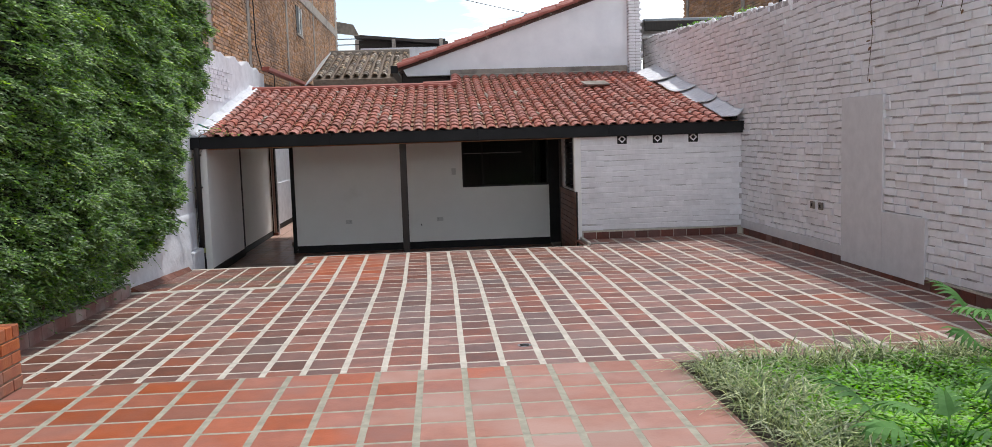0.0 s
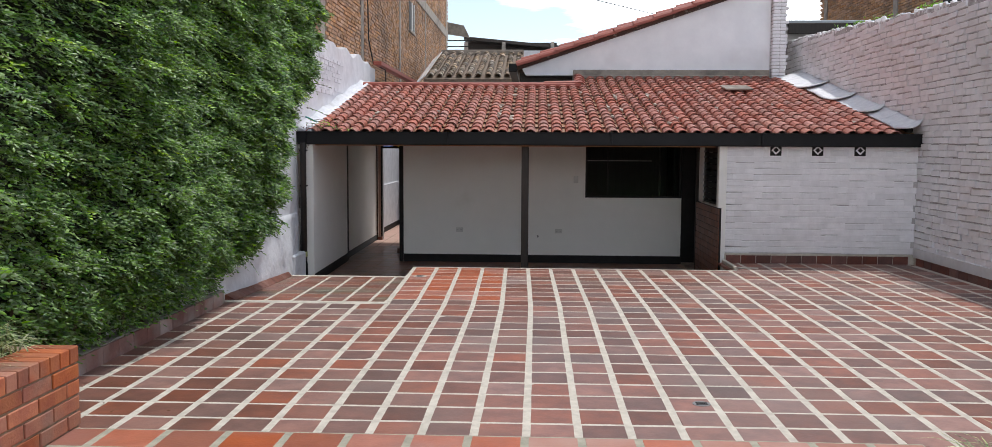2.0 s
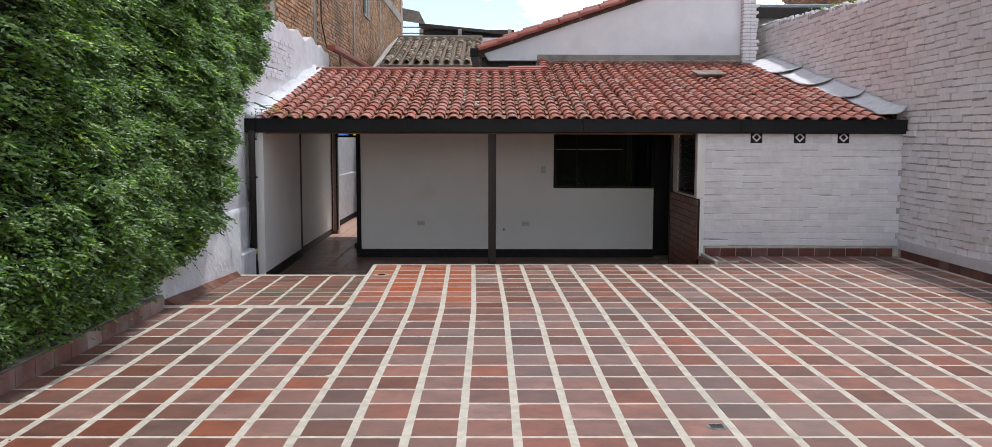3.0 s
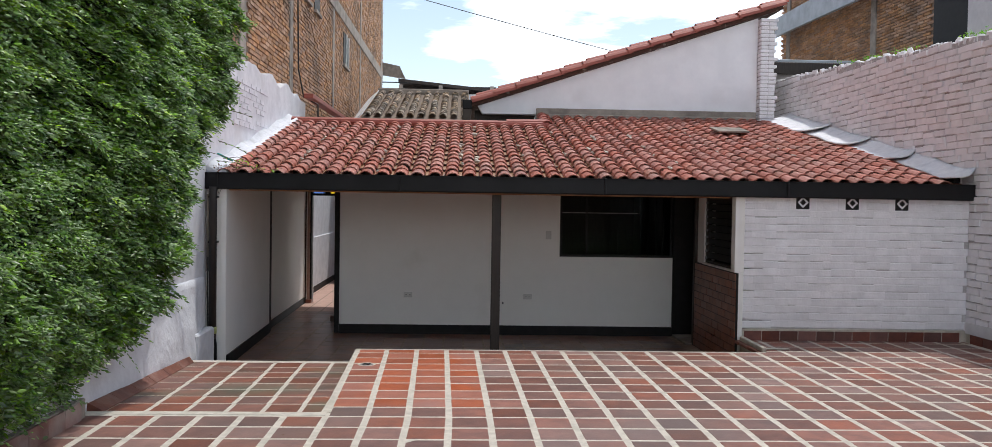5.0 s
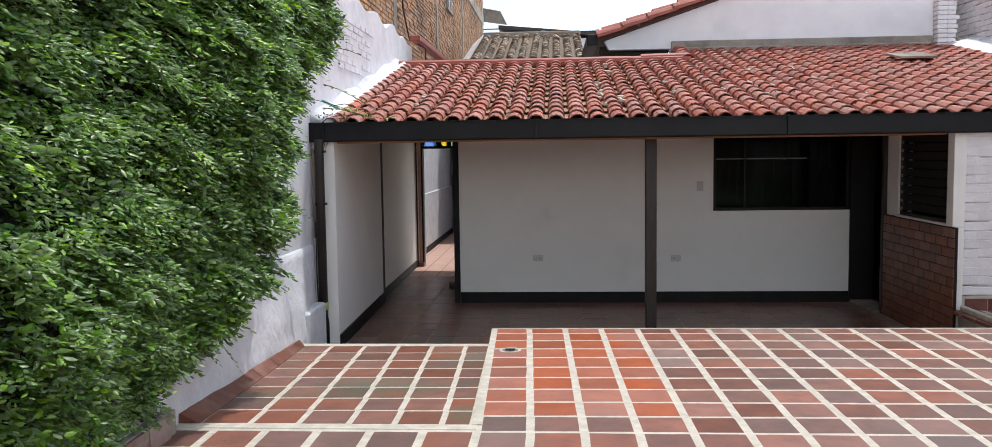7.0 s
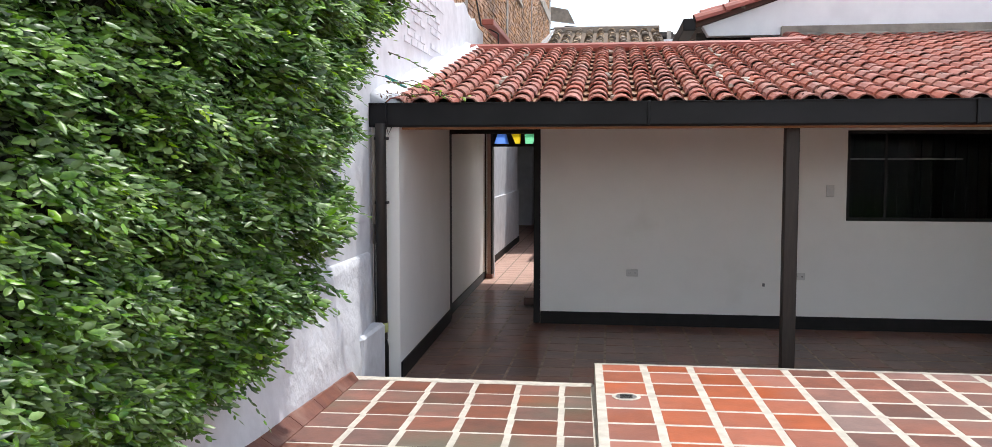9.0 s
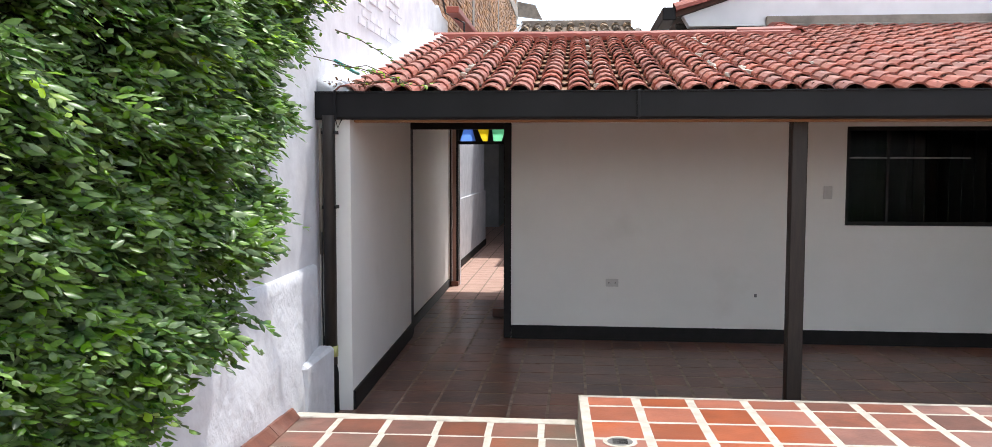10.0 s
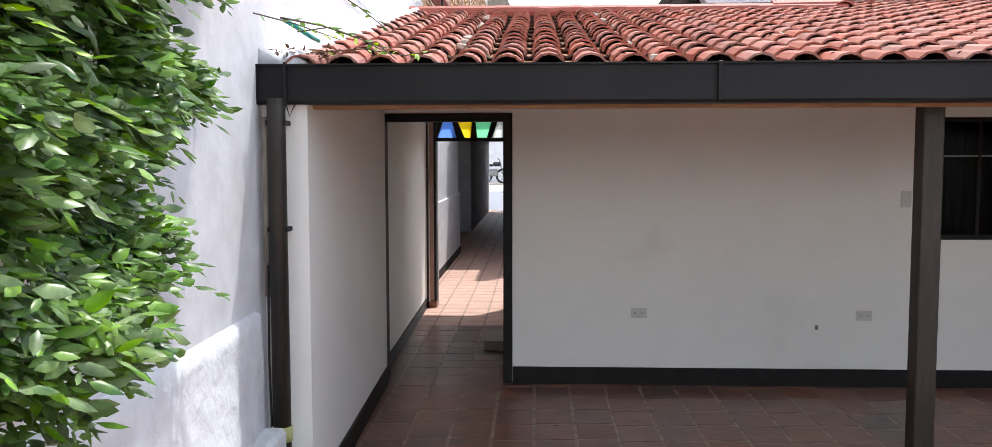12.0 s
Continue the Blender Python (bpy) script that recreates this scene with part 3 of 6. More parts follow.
def gutter():
    ob = thing("roof_gutter", "black painted metal box gutter along the porch eave", "gutter", (0, 13.55, 1.57))
    prof = [(-0.02, 0.075), (-0.13, 0.075), (-0.13, 0.083), (-0.112, 0.083), (-0.117, -0.080), (-0.105, -0.094), (0.008, -0.094), (0.008, 0.07)]
    for a, b in ((-3.685, -1.62), (-1.617, 0.60), (0.603, 2.60), (2.603, 4.74)):
        bm = bmesh.new()
        ra, rb = [bm.verts.new((a, y, z)) for y, z in prof], [bm.verts.new((b, y, z)) for y, z in prof]
        for k in range(len(prof)):
            bm.faces.new((ra[k], ra[(k + 1) % 8], rb[(k + 1) % 8], rb[k]))
        bm.faces.new(ra[::-1])
        bm.faces.new(rb)
        part("gutter_length", finish(bm, "gutter_length", GUTTER), ob)
    for x in (-1.62, 0.60, 2.60):
        part("joint_strap", boxes("joint_strap", GUTTER, [(x - 0.010, x + 0.010, -0.136, -0.11, -0.086, 0.085)], 0.002), ob)
    part("joint_strap", boxes("joint_strap", GUTTER, [(-3.555, -3.543, -0.137, -0.11, -0.098, 0.09)], 0.002), ob)
    bm = bmesh.new()
    tube(bm, [(-3.55, -0.115, -0.092), (-3.535, -0.11, -0.15), (-3.51, -0.105, -0.092)], 0.004, 5)
    part("hook", finish(bm, "hook", GUTTER), ob, "bent wire hook")
    part("end_cap", boxes("end_cap", GUTTER, [(-3.695, -3.68, -0.135, 0.012, -0.098, 0.086)], 0.002), ob)
    return ob


gutter()


def downpipe():
    ob = thing("downpipe", "black painted round downpipe with a yellow band beside the porch wall", "downpipe", (-3.59, 13.42, 0))
    bm = bmesh.new()
    tube(bm, [(0, 0, -0.12), (0, 0, 1.40), (0, 0, 1.50)], 0.041, 14)
    part("pipe", finish(bm, "pipe", PIPE_PAINT, True), ob)
    part("conduit", boxes("conduit", CONCRETE, [(-0.075, -0.052, 0.02, 0.05, 0.60, 1.42)], 0.004), ob, "grey cement-smeared conduit behind the pipe")
    bm = bmesh.new()
    tube(bm, [(-0.05, 0.0, 0.75), (-0.052, -0.005, 0.3), (-0.045, 0.0, -0.1), (-0.05, 0.01, -0.2)], 0.006, 5)
    part("wire", finish(bm, "wire", WIRE), ob, "loose black wire")
    bm = bmesh.new()
    tube(bm, [(0.015, 0.03, -0.44), (0.015, 0.02, -0.18), (0, 0, -0.08)], 0.028, 10)
    part("pipe_end", finish(bm, "pipe_end", GUTTER, True), ob)
    bm = bmesh.new()
    tube(bm, [(0, 0, -0.065), (0, 0, 0.005)], 0.046, 14)
    part("band", finish(bm, "band", YELLOW_BAND, True), ob, "yellow-green plastic band")
    for z in (1.38, 0.9):
        part("clip", boxes("clip", GUTTER, [(-0.046, 0.046, -0.02, 0.07, z, z + 0.022)], 0.003), ob)


downpipe()
post = thing("wooden_post", "dark stained square wooden post under the porch beam", "post", (-0.561, 13.78, PORCH))
part("shaft", boxes("shaft", DARK_WOOD, [(-0.05, 0.05, -0.05, 0.05, 0.0, 1.925)], 0.006), post)
part("foot", boxes("foot", CONCRETE, [(-0.066, 0.066, -0.066, 0.066, 0.0, 0.03)], 0.004), post)

# door frame at the mouth of the passage
frame_t = thing("door_frame", "black painted wooden door frame at the passage mouth", "door frame", (-3.06, MAIN, PORCH))
part("jamb", boxes("jamb", BASE_DARK, [(-0.54, -0.474, -0.02, 0.10, 0, 2.0)], 0.004), frame_t)
part("jamb", boxes("jamb", BASE_DARK, [(0.395, 0.462, -0.02, 0.15, 0, 2.0)], 0.004), frame_t)
part("lintel", boxes("lintel", BASE_DARK, [(-0.474, 0.395, -0.018, 0.10, 1.94, 2.0)], 0.004), frame_t)


def arch_door():
    ob = thing("glazed_door_frame", "dark wooden frame with coloured glass lights at the passage end", "door frame", (-3.06, 19.40, PORCH))
    part("jamb", boxes("jamb", BASE_DARK, [(-0.506, -0.482, -0.05, 0.06, 0.04, 2.2)], 0.004), ob)
    part("jamb_lining", boxes("jamb_lining", LINING, [(-0.565, -0.507, -0.045, 0.06, 0.04, 2.2)], 0.003), ob, "salmon painted jamb lining")
    part("jamb", boxes("jamb", BASE_DARK, [(0.405, 0.46, -0.05, 0.06, 0.04, 1.90)], 0.004), ob)
    part("jamb_foot", boxes("jamb_foot", TILE_DARK, [(-0.62, -0.475, -0.10, 0.08, 0.0, 0.06)], 0.004), ob)
    part("transom", boxes("transom", BASE_DARK, [(-0.485, 0.405, -0.04, 0.05, 1.86, 1.90)], 0.003), ob)
    # a row of tapered lights set in a dark board; x at the foot and the head of each
    edges = [(-0.475, -0.475)]
    for name_, mat, f0, f1, h0, h1 in (("blue glass light", BLUE_GLASS, -0.465, -0.25, -0.385, -0.315), ("yellow glass light", YELLOW_GLASS, -0.16, -0.09, -0.265, -0.075), ("green glass light", GREEN_GLASS, -0.02, 0.09, -0.045, 0.16), ("clear rippled glass light", CLEAR_GLASS, 0.145, 0.28, 0.23, 0.27), ("blue glass light", BLUE_GLASS, 0.34, 0.40, 0.32, 0.40)):
        me = mesh_of("coloured_pane", [(f0, -0.004, 1.90), (f1, -0.004, 1.90), (h1, -0.004, 2.13), (h0, -0.004, 2.13), (f0, 0.0, 1.90), (f1, 0.0, 1.90), (h1, 0.0, 2.13), (h0, 0.0, 2.13)], [(0, 1, 2, 3), (7, 6, 5, 4), (0, 4, 5, 1), (1, 5, 6, 2), (2, 6, 7, 3), (3, 7, 4, 0)], mat)
        part("coloured_pane", me, ob, name_).visible_shadow = False
        edges += [(f0, h0), (f1, h1)]
    edges.append((0.41, 0.41))
    for (f0, h0), (f1, h1) in zip(edges[::2], edges[1::2]):
        me = mesh_of("glazing_bar", [(f0, -0.03, 1.90), (f1, -0.03, 1.90), (h1, -0.03, 2.14), (h0, -0.03, 2.14), (f0, 0.03, 1.90), (f1, 0.03, 1.90), (h1, 0.03, 2.14), (h0, 0.03, 2.14)], [(0, 1, 2, 3), (7, 6, 5, 4), (0, 4, 5, 1), (1, 5, 6, 2), (2, 6, 7, 3), (3, 7, 4, 0)], BASE_DARK)
        part("glazing_bar", me, ob)
    part("head", boxes("head", BASE_DARK, [(-0.485, 0.405, -0.04, 0.05, 2.141, 2.22)], 0.003), ob)


structure("wall_arch", boxes("wall_arch", PLASTER, [(-3.70, -2.60, 19.36, 19.46, 1.79, 2.2)]), "white plaster above the glazed frame")


arch_door()

# window of the main wall
def main_window():
    ob = thing("window", "dark metal window with a barred side light into an unlit room", "window", (1.18, MAIN + 0.03, 0.635))
    part("window_frame", boxes("window_frame", BASE_DARK, [(-0.78, -0.745, 0, 0.05, 0, 0.885), (0.75, 0.785, 0, 0.05, 0, 0.885), (-0.745, 0.75, 0, 0.05, 0, 0.035), (-0.745, 0.75, 0, 0.05, 0.85, 0.885)], 0.003), ob)
    part("mullion", boxes("mullion", BASE_DARK, [(-0.42, -0.395, 0.005, 0.045, 0.035, 0.85)], 0.002), ob)
    part("transom", boxes("transom", STEEL, [(-0.745, 0.30, 0.008, 0.03, 0.60, 0.612)], 0.002), ob)
    for i in range(14):
        x = -0.70 + i * 0.105
        part("bar", boxes("bar", BASE_DARK, [(x - 0.005, x + 0.005, 0.052, 0.062, 0.03, 0.86)]), ob)
    part("pane", boxes("pane", PANE, [(-0.745, -0.42, 0.022, 0.026, 0.035, 0.85)]), ob).visible_shadow = False
    part("pane", boxes("pane", PANE, [(-0.395, 0.75, 0.022, 0.026, 0.035, 0.85)]), ob).visible_shadow = False


main_window()


def side_window():
    ob = thing("window", "louvred window in a dark frame above the brown brick dado", "window", (2.13, 14.28, 0.66))
    part("window_frame", boxes("window_frame", DARK_WOOD, [(-0.01, 0.05, -0.62, -0.57, 0, 0.84), (-0.01, 0.05, 0.57, 0.62, 0, 0.84), (-0.01, 0.05, -0.57, 0.57, 0.81, 0.84), (-0.01, 0.05, -0.57, 0.57, 0, 0.03)], 0.003), ob)
    part("window_sill", boxes("window_sill", PLASTER, [(-0.05, 0.06, -0.63, 0.63, -0.03, 0.0)], 0.003), ob)
    for i in range(9):
        z = 0.06 + i * 0.085
        me = mesh_of("louvre", [(0.0, -0.56, z), (0.0, 0.56, z), (0.012, 0.56, z + 0.075), (0.012, -0.56, z + 0.075), (0.005, -0.56, z), (0.005, 0.56, z), (0.017, 0.56, z + 0.075), (0.017, -0.56, z + 0.075)], [(0, 1, 2, 3), (7, 6, 5, 4), (0, 4, 5, 1), (3, 2, 6, 7), (0, 3, 7, 4), (1, 5, 6, 2)], LOUVRE_DARK)
        part("louvre", me, ob)
        part("louvre_clip", boxes("louvre_clip", STEEL, [(-0.03, -0.01, 0.545, 0.57, z - 0.01, z + 0.02)]), ob)


side_window()
kd = thing("door_frame", "dark brown door frame in the porch corner", "door frame", (2.08, 15.6, PORCH))
part("jamb", boxes("jamb", DARK_WOOD, [(-0.02, 0.10, -0.40, -0.33, 0, 2.0)], 0.004), kd)
part("jamb", boxes("jamb", BASE_DARK, [(-0.115, 0.16, 0.36, 0.42, 0, 2.0)], 0.004), kd)
part("lintel", boxes("lintel", DARK_WOOD, [(-0.015, 0.10, -0.33, 0.36, 1.94, 2.0)], 0.004), kd)
structure("sill", boxes("sill", CONCRETE, [(1.97, 2.24, 15.24, 15.94, PORCH, PORCH + 0.03)], 0.005), "worn cement threshold at the corner door")


def outlet(x, y, z, upright=False, nm="wall_socket", label="cream plastic double socket on the porch wall"):
    w, h = (0.038, 0.058) if upright else (0.058, 0.036)
    ob = thing(nm, label, "switch" if upright else "socket", (x, y, z), "" if upright else "sockets on the porch wall")
    part("plate", boxes("plate", PLASTIC, [(-w, w, -0.008, 0, -h, h)], 0.003), ob)
    if upright:
        part("rocker", boxes("rocker", PLASTIC, [(-0.014, 0.014, -0.014, -0.008, -0.022, 0.022)], 0.002), ob)
    else:
        for s in (-0.026, 0.026):
            part("socket_face", boxes("socket_face", PLASTIC, [(s - 0.018, s + 0.018, -0.012, -0.008, -0.02, 0.02)], 0.003), ob)
            for q in (-0.006, 0.006):
                part("slot", boxes("slot", BASE_DARK, [(s + q - 0.0015, s + q + 0.0015, -0.0125, -0.0118, -0.006, 0.006)]), ob)


outlet(-1.665, MAIN, 0.09)
outlet(-0.03, MAIN, 0.08)
outlet(0.245, MAIN, 0.93, True, "light_switch", "cream plastic light switch on the porch wall")
tagged(part("wall_plug", boxes("wall_plug", STEEL, [(-0.012, 0.012, -0.01, 0, -0.016, 0.016)], 0.003), None, "small grey pipe stub in the porch wall", pose(-0.37, MAIN, -0.01)), category="pipe stub")
for yy in (10.62, 10.86):
    ob = thing("wall_socket", "weathered grey socket box let into the white brick wall", "socket", (RIGHT - 0.026, yy, 0.545), "sockets on the boundary wall")
    part("plate", boxes("plate", CONCRETE, [(-0.012, 0.012, -0.055, 0.055, -0.045, 0.045)], 0.004), ob)
    part("slot", boxes("slot", BASE_DARK, [(-0.0135, -0.0115, -0.02, 0.02, -0.02, 0.02)]), ob)


def vent(x):
    """A square block with a diamond opening."""
    ob = thing("vent_block", "dark ventilation block with a white diamond in the white brick wall", "vent", (x, 13.55, 1.43), "vents below the eave")
    part("backing", boxes("backing", BASE_DARK, [(-0.075, 0.075, -0.006, 0.02, -0.075, 0.075)], 0.004), ob)
    bm = bmesh.new()
    o = [bm.verts.new(p) for p in ((0, -0.012, 0.062), (0.062, -0.012, 0), (0, -0.012, -0.062), (-0.062, -0.012, 0))]
    i = [bm.verts.new(p) for p in ((0, -0.012, 0.036), (0.036, -0.012, 0), (0, -0.012, -0.036), (-0.036, -0.012, 0))]
    for k in range(4):
        bm.faces.new((o[k], o[(k + 1) % 4], i[(k + 1) % 4], i[k]))
    r = bmesh.ops.extrude_face_region(bm, geom=bm.faces[:])
    for v in r["geom"]:
        if isinstance(v, bmesh.types.BMVert):
            v.co.y += 0.008
    part("diamond", finish(bm, "diamond", WHITE_BRICK), ob, "white painted diamond rim")
    return ob


for x in (2.815, 3.37, 3.93):
    vent(x)

# ---- gable house behind ----
GY = 19.10
gable = structure("wall_gable", mesh_of("wall_gable", [
    (-0.62, GY, 2.87), (0.30, GY, 2.87), (0.30, GY, 2.0), (4.12, GY, 2.0), (4.12, GY, 4.60), (-0.70, GY, 3.00),
    (-0.62, GY + 0.2, 2.87), (0.30, GY + 0.2, 2.87), (0.30, GY + 0.2, 2.0), (4.12, GY + 0.2, 2.0), (4.12, GY + 0.2, 4.60), (-0.70, GY + 0.2, 3.00)],
    [(0, 1, 2, 3, 4, 5), (11, 10, 9, 8, 7, 6), (0, 6, 7, 1), (1, 7, 8, 2), (2, 8, 9, 3), (3, 9, 10, 4), (4, 10, 11, 5), (5, 11, 6, 0)], GABLE_PAINT), "smooth white gable wall of the house behind")
part("band", boxes("band", CONCRETE, [(0.30, 4.10, GY - 0.07, GY, 2.78, 2.975)], 0.01), gable, "grey cement flashing band at the foot of the gable")
part("soffit_panel", boxes("soffit_panel", DARK_WOOD, [(-0.75, 0.30, GY + 0.3, GY + 0.4, 2.2, 2.95)]), gable, "dark boarding below the gable's corner")
rake = math.atan2(1.76, 5.24)
# The slab takes the shade-darkened clay; its rake tiles stay red.
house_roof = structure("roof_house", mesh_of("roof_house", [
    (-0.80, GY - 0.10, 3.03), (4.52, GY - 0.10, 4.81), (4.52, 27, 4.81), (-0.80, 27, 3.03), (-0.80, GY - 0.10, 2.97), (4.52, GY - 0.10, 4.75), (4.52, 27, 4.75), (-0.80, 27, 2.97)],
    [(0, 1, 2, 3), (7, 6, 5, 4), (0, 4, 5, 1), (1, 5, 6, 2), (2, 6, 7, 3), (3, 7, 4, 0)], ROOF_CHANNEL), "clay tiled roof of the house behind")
part("fascia", boxes("fascia", GUTTER, [(-0.96, -0.80, GY - 0.12, 26.9, 2.93, 3.09)], 0.01), house_roof, "black gutter along the low side")
pier = structure("wall_pier", boxes("wall_pier", JOINT_SHADE, [(4.135, 4.37, GY - 0.13, GY + 0.2, 2.6, 4.55)]), "white painted rough brick pier at the end of the gable")
for k in range(27):
    z = 2.80 + k * 0.066
    w = random.uniform(-0.03, 0.02) - (0.03 if k % 2 else 0)
    u = random.uniform(0, 0.02)
    part("brick", boxes("brick", WHITE_BRICK, [(4.115 + u, 4.26, GY - 0.16 + random.uniform(0, 0.012), GY + 0.1, z, z + 0.054), (4.268, 4.415 + w, GY - 0.155 + random.uniform(0, 0.02), GY + 0.1, z + random.uniform(-0.004, 0.004), z + 0.054)], 0.007), pier)


# ---- barrel tiles ----
def barrel(name, length, r0, r1, mat, seg=7, thick=0.012, rise=0.0):
    """A tapered half-round clay tile, its wide end at y = 0, lying along +y."""
    v, f = [], []
    for y, r in ((0, r0), (length, r1)):
        for rr in (r, r - thick):
            for k in range(seg):
                a = math.pi * k / (seg - 1)
                v.append((-math.cos(a) * rr, y, math.sin(a) * rr * 0.85 + (rise if y else 0)))
    s = seg
    for k in range(s - 1):
        f += [(k, k + 1, 2 * s + k + 1, 2 * s + k), (s + k + 1, s + k, 3 * s + k, 3 * s + k + 1), (k + 1, k, s + k, s + k + 1), (2 * s + k, 2 * s + k + 1, 3 * s + k + 1, 3 * s + k)]
    f += [(0, 2 * s, 3 * s, s), (s - 1, 2 * s - 1, 4 * s - 1, 3 * s - 1)]
    return mesh_of(name, v, f, mat, False)


class Heap:
    """Gathers copies of meshes into one."""

    def __init__(self):
        self.v, self.f, self.n = [], [], 0

    def add(self, me, m):
        co = np.empty(len(me.vertices) * 3)
        me.vertices.foreach_get("co", co)
        co = co.reshape(-1, 3)
        mm = np.array(m)
        self.v.append(co @ mm[:3, :3].T + mm[:3, 3])
        self.f += [tuple(self.n + i for i in p.vertices) for p in me.polygons]
        self.n += len(co)

    def mesh(self, name, mat, smooth=False):
        return mesh_of(name, np.concatenate(self.v).tolist(), self.f, mat, smooth)


PITCH_X, EXPOSE = 0.187, 0.262
tile_me = barrel("roof_tile", 0.33, 0.080, 0.066, ROOF)
channel = Heap()
far_tiles = Heap()
covers = []
cols = int((4.52 - (LEFT + 0.12)) / PITCH_X)
for c in range(cols + 1):
    x = LEFT + 0.13 + c * PITCH_X
    end = RIDGE_Y if x < KINK_X else RIDGE_Y2
    limit_x = 4.50
    r = 0
    while True:
        y = EAVE_Y + 0.06 + r * EXPOSE * math.cos(ANG) + random.uniform(-0.012, 0.012)
        if y > end - 0.12:
            break
        edge = 4.58 - 0.075 * (y - EAVE_Y)
        if x < edge:
            m = Matrix.Translation((x + random.uniform(-0.006, 0.006), y, roof_z(y) + 0.012 + random.uniform(0, 0.006))) @ Euler((ANG - 0.035 + random.uniform(-0.01, 0.01), random.uniform(-0.03, 0.03), random.uniform(-0.022, 0.022))).to_matrix().to_4x4()
            covers.append((r, c, m))
        r += 1
covers.sort(key=lambda t: (t[0], abs(t[1] - 12)))
near_covers, rest = covers[:290], covers[290:]
for _, _, m in rest:
    far_tiles.add(tile_me, m)
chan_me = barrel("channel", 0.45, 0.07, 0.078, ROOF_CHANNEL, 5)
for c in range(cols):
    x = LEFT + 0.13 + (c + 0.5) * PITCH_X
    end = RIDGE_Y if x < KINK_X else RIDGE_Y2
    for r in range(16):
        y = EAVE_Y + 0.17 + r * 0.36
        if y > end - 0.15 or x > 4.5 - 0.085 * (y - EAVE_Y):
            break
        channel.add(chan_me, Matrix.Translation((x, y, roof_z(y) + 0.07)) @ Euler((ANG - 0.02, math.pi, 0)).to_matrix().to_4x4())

# mortar that has run out between the tiles
dabs = Heap()
dab_me = boxes("dab", MORTAR, [(-0.5, 0.5, -0.5, 0.5, -0.5, 0.5)], 0.2)
for k in range(64):
    c = random.choice((3, 8, 13, 14, 17, 20, 22, 23, 26, 27, 31, 36, 40))
    x, y = LEFT + 0.13 + (c + 0.5) * PITCH_X + random.uniform(-0.03, 0.03), EAVE_Y + 0.25 + random.random() ** 0.8 * 3.9
    if x < 4.4 - 0.085 * (y - EAVE_Y):
        dabs.add(dab_me, Matrix.Translation((x, y, roof_z(y) + 0.032)) @ Euler((ANG, random.uniform(-0.4, 0.4), random.uniform(0, 3))).to_matrix().to_4x4() @ Matrix.Diagonal((random.uniform(0.02, 0.06), random.uniform(0.03, 0.13), 0.035, 1)))
tagged(part("mortar_spill", dabs.mesh("mortar_spill", MORTAR), roof_bed, "pale mortar run out between the tiles"), kind="stuff")

# ridge
bm = bmesh.new()
for i in range(10):
    x0 = LEFT + 0.02 + i * 0.40
    tube(bm, [(x0, RIDGE_Y, roof_z(RIDGE_Y) + 0.03 + random.uniform(-0.005, 0.005)), (x0 + 0.40, RIDGE_Y, roof_z(RIDGE_Y) + 0.035)], 0.075, 10, 0.93)
part("ridge", finish(bm, "ridge", RIDGE_TILE), roof_bed, "smooth red ridge tiles")
part("cement_fillet", boxes("cement_fillet", CONCRETE, [(KINK_X + 0.1, 4.05, RIDGE_Y2 - 0.12, RIDGE_Y2 + 0.05, roof_z(RIDGE_Y2) - 0.02, roof_z(RIDGE_Y2) + 0.07)], 0.02), roof_bed, "rough grey cement fillet")
part("ridge_end", finish((lambda b: (tube(b, [(KINK_X - 0.62, RIDGE_Y + 0.02, roof_z(RIDGE_Y) + 0.055), (KINK_X + 0.02, RIDGE_Y + 0.03, roof_z(RIDGE_Y) + 0.065)], 0.075, 10), b)[1])(bmesh.new()), "ridge_end", RIDGE_TILE), roof_bed)
hip_me = barrel("hip_tile", 0.40, 0.10, 0.085, RIDGE_TILE, 8, 0.015)
for i in range(4):
    y = RIDGE_Y - 0.05 + i * 0.31
    part("hip_tile", hip_me, roof_bed, "", Matrix.Translation((KINK_X + 0.02 + 0.01 * i, y, roof_z(y) + 0.04)) @ Euler((ANG - 0.03, 0, 0.03 * (i % 2))).to_matrix().to_4x4())
part("patch_tile", boxes("patch_tile", CONCRETE, [(-0.24, 0.24, -0.20, 0.20, 0.0, 0.03)], 0.006), roof_bed, "flat grey slab patching the tiles", Matrix.Translation((3.05, 17.1, roof_z(17.1) + 0.10)) @ Euler((ANG, 0, 0.06)).to_matrix().to_4x4())

# old roof behind the ridge
old = Heap()
old_me = barrel("old_tile", 0.40, 0.085, 0.07, OLD_ROOF, 6)
oz = lambda y: 3.20 + (y - 24.0) * 0.25
for c in range(10):
    for r in range(14):
        y = 24.0 + r * 0.285
        old.add(old_me, Matrix.Translation((-3.12 + c * 0.245 + random.uniform(-0.01, 0.01), y, oz(y) + 0.05)) @ Euler((0.19 + random.uniform(-0.03, 0.03), random.uniform(-0.05, 0.05), random.uniform(-0.05, 0.05))).to_matrix().to_4x4())
old_house = thing("neighbour_house", "old house with a weathered lichened clay tile roof behind the porch", "house", (-1.9, 19.0, 2.0))
part("roof_tiles", old.mesh("roof_tiles", OLD_ROOF), old_house, "blackened and lichened barrel tiles").matrix_basis = Matrix.Translation((1.9, -19.0, -2.0))
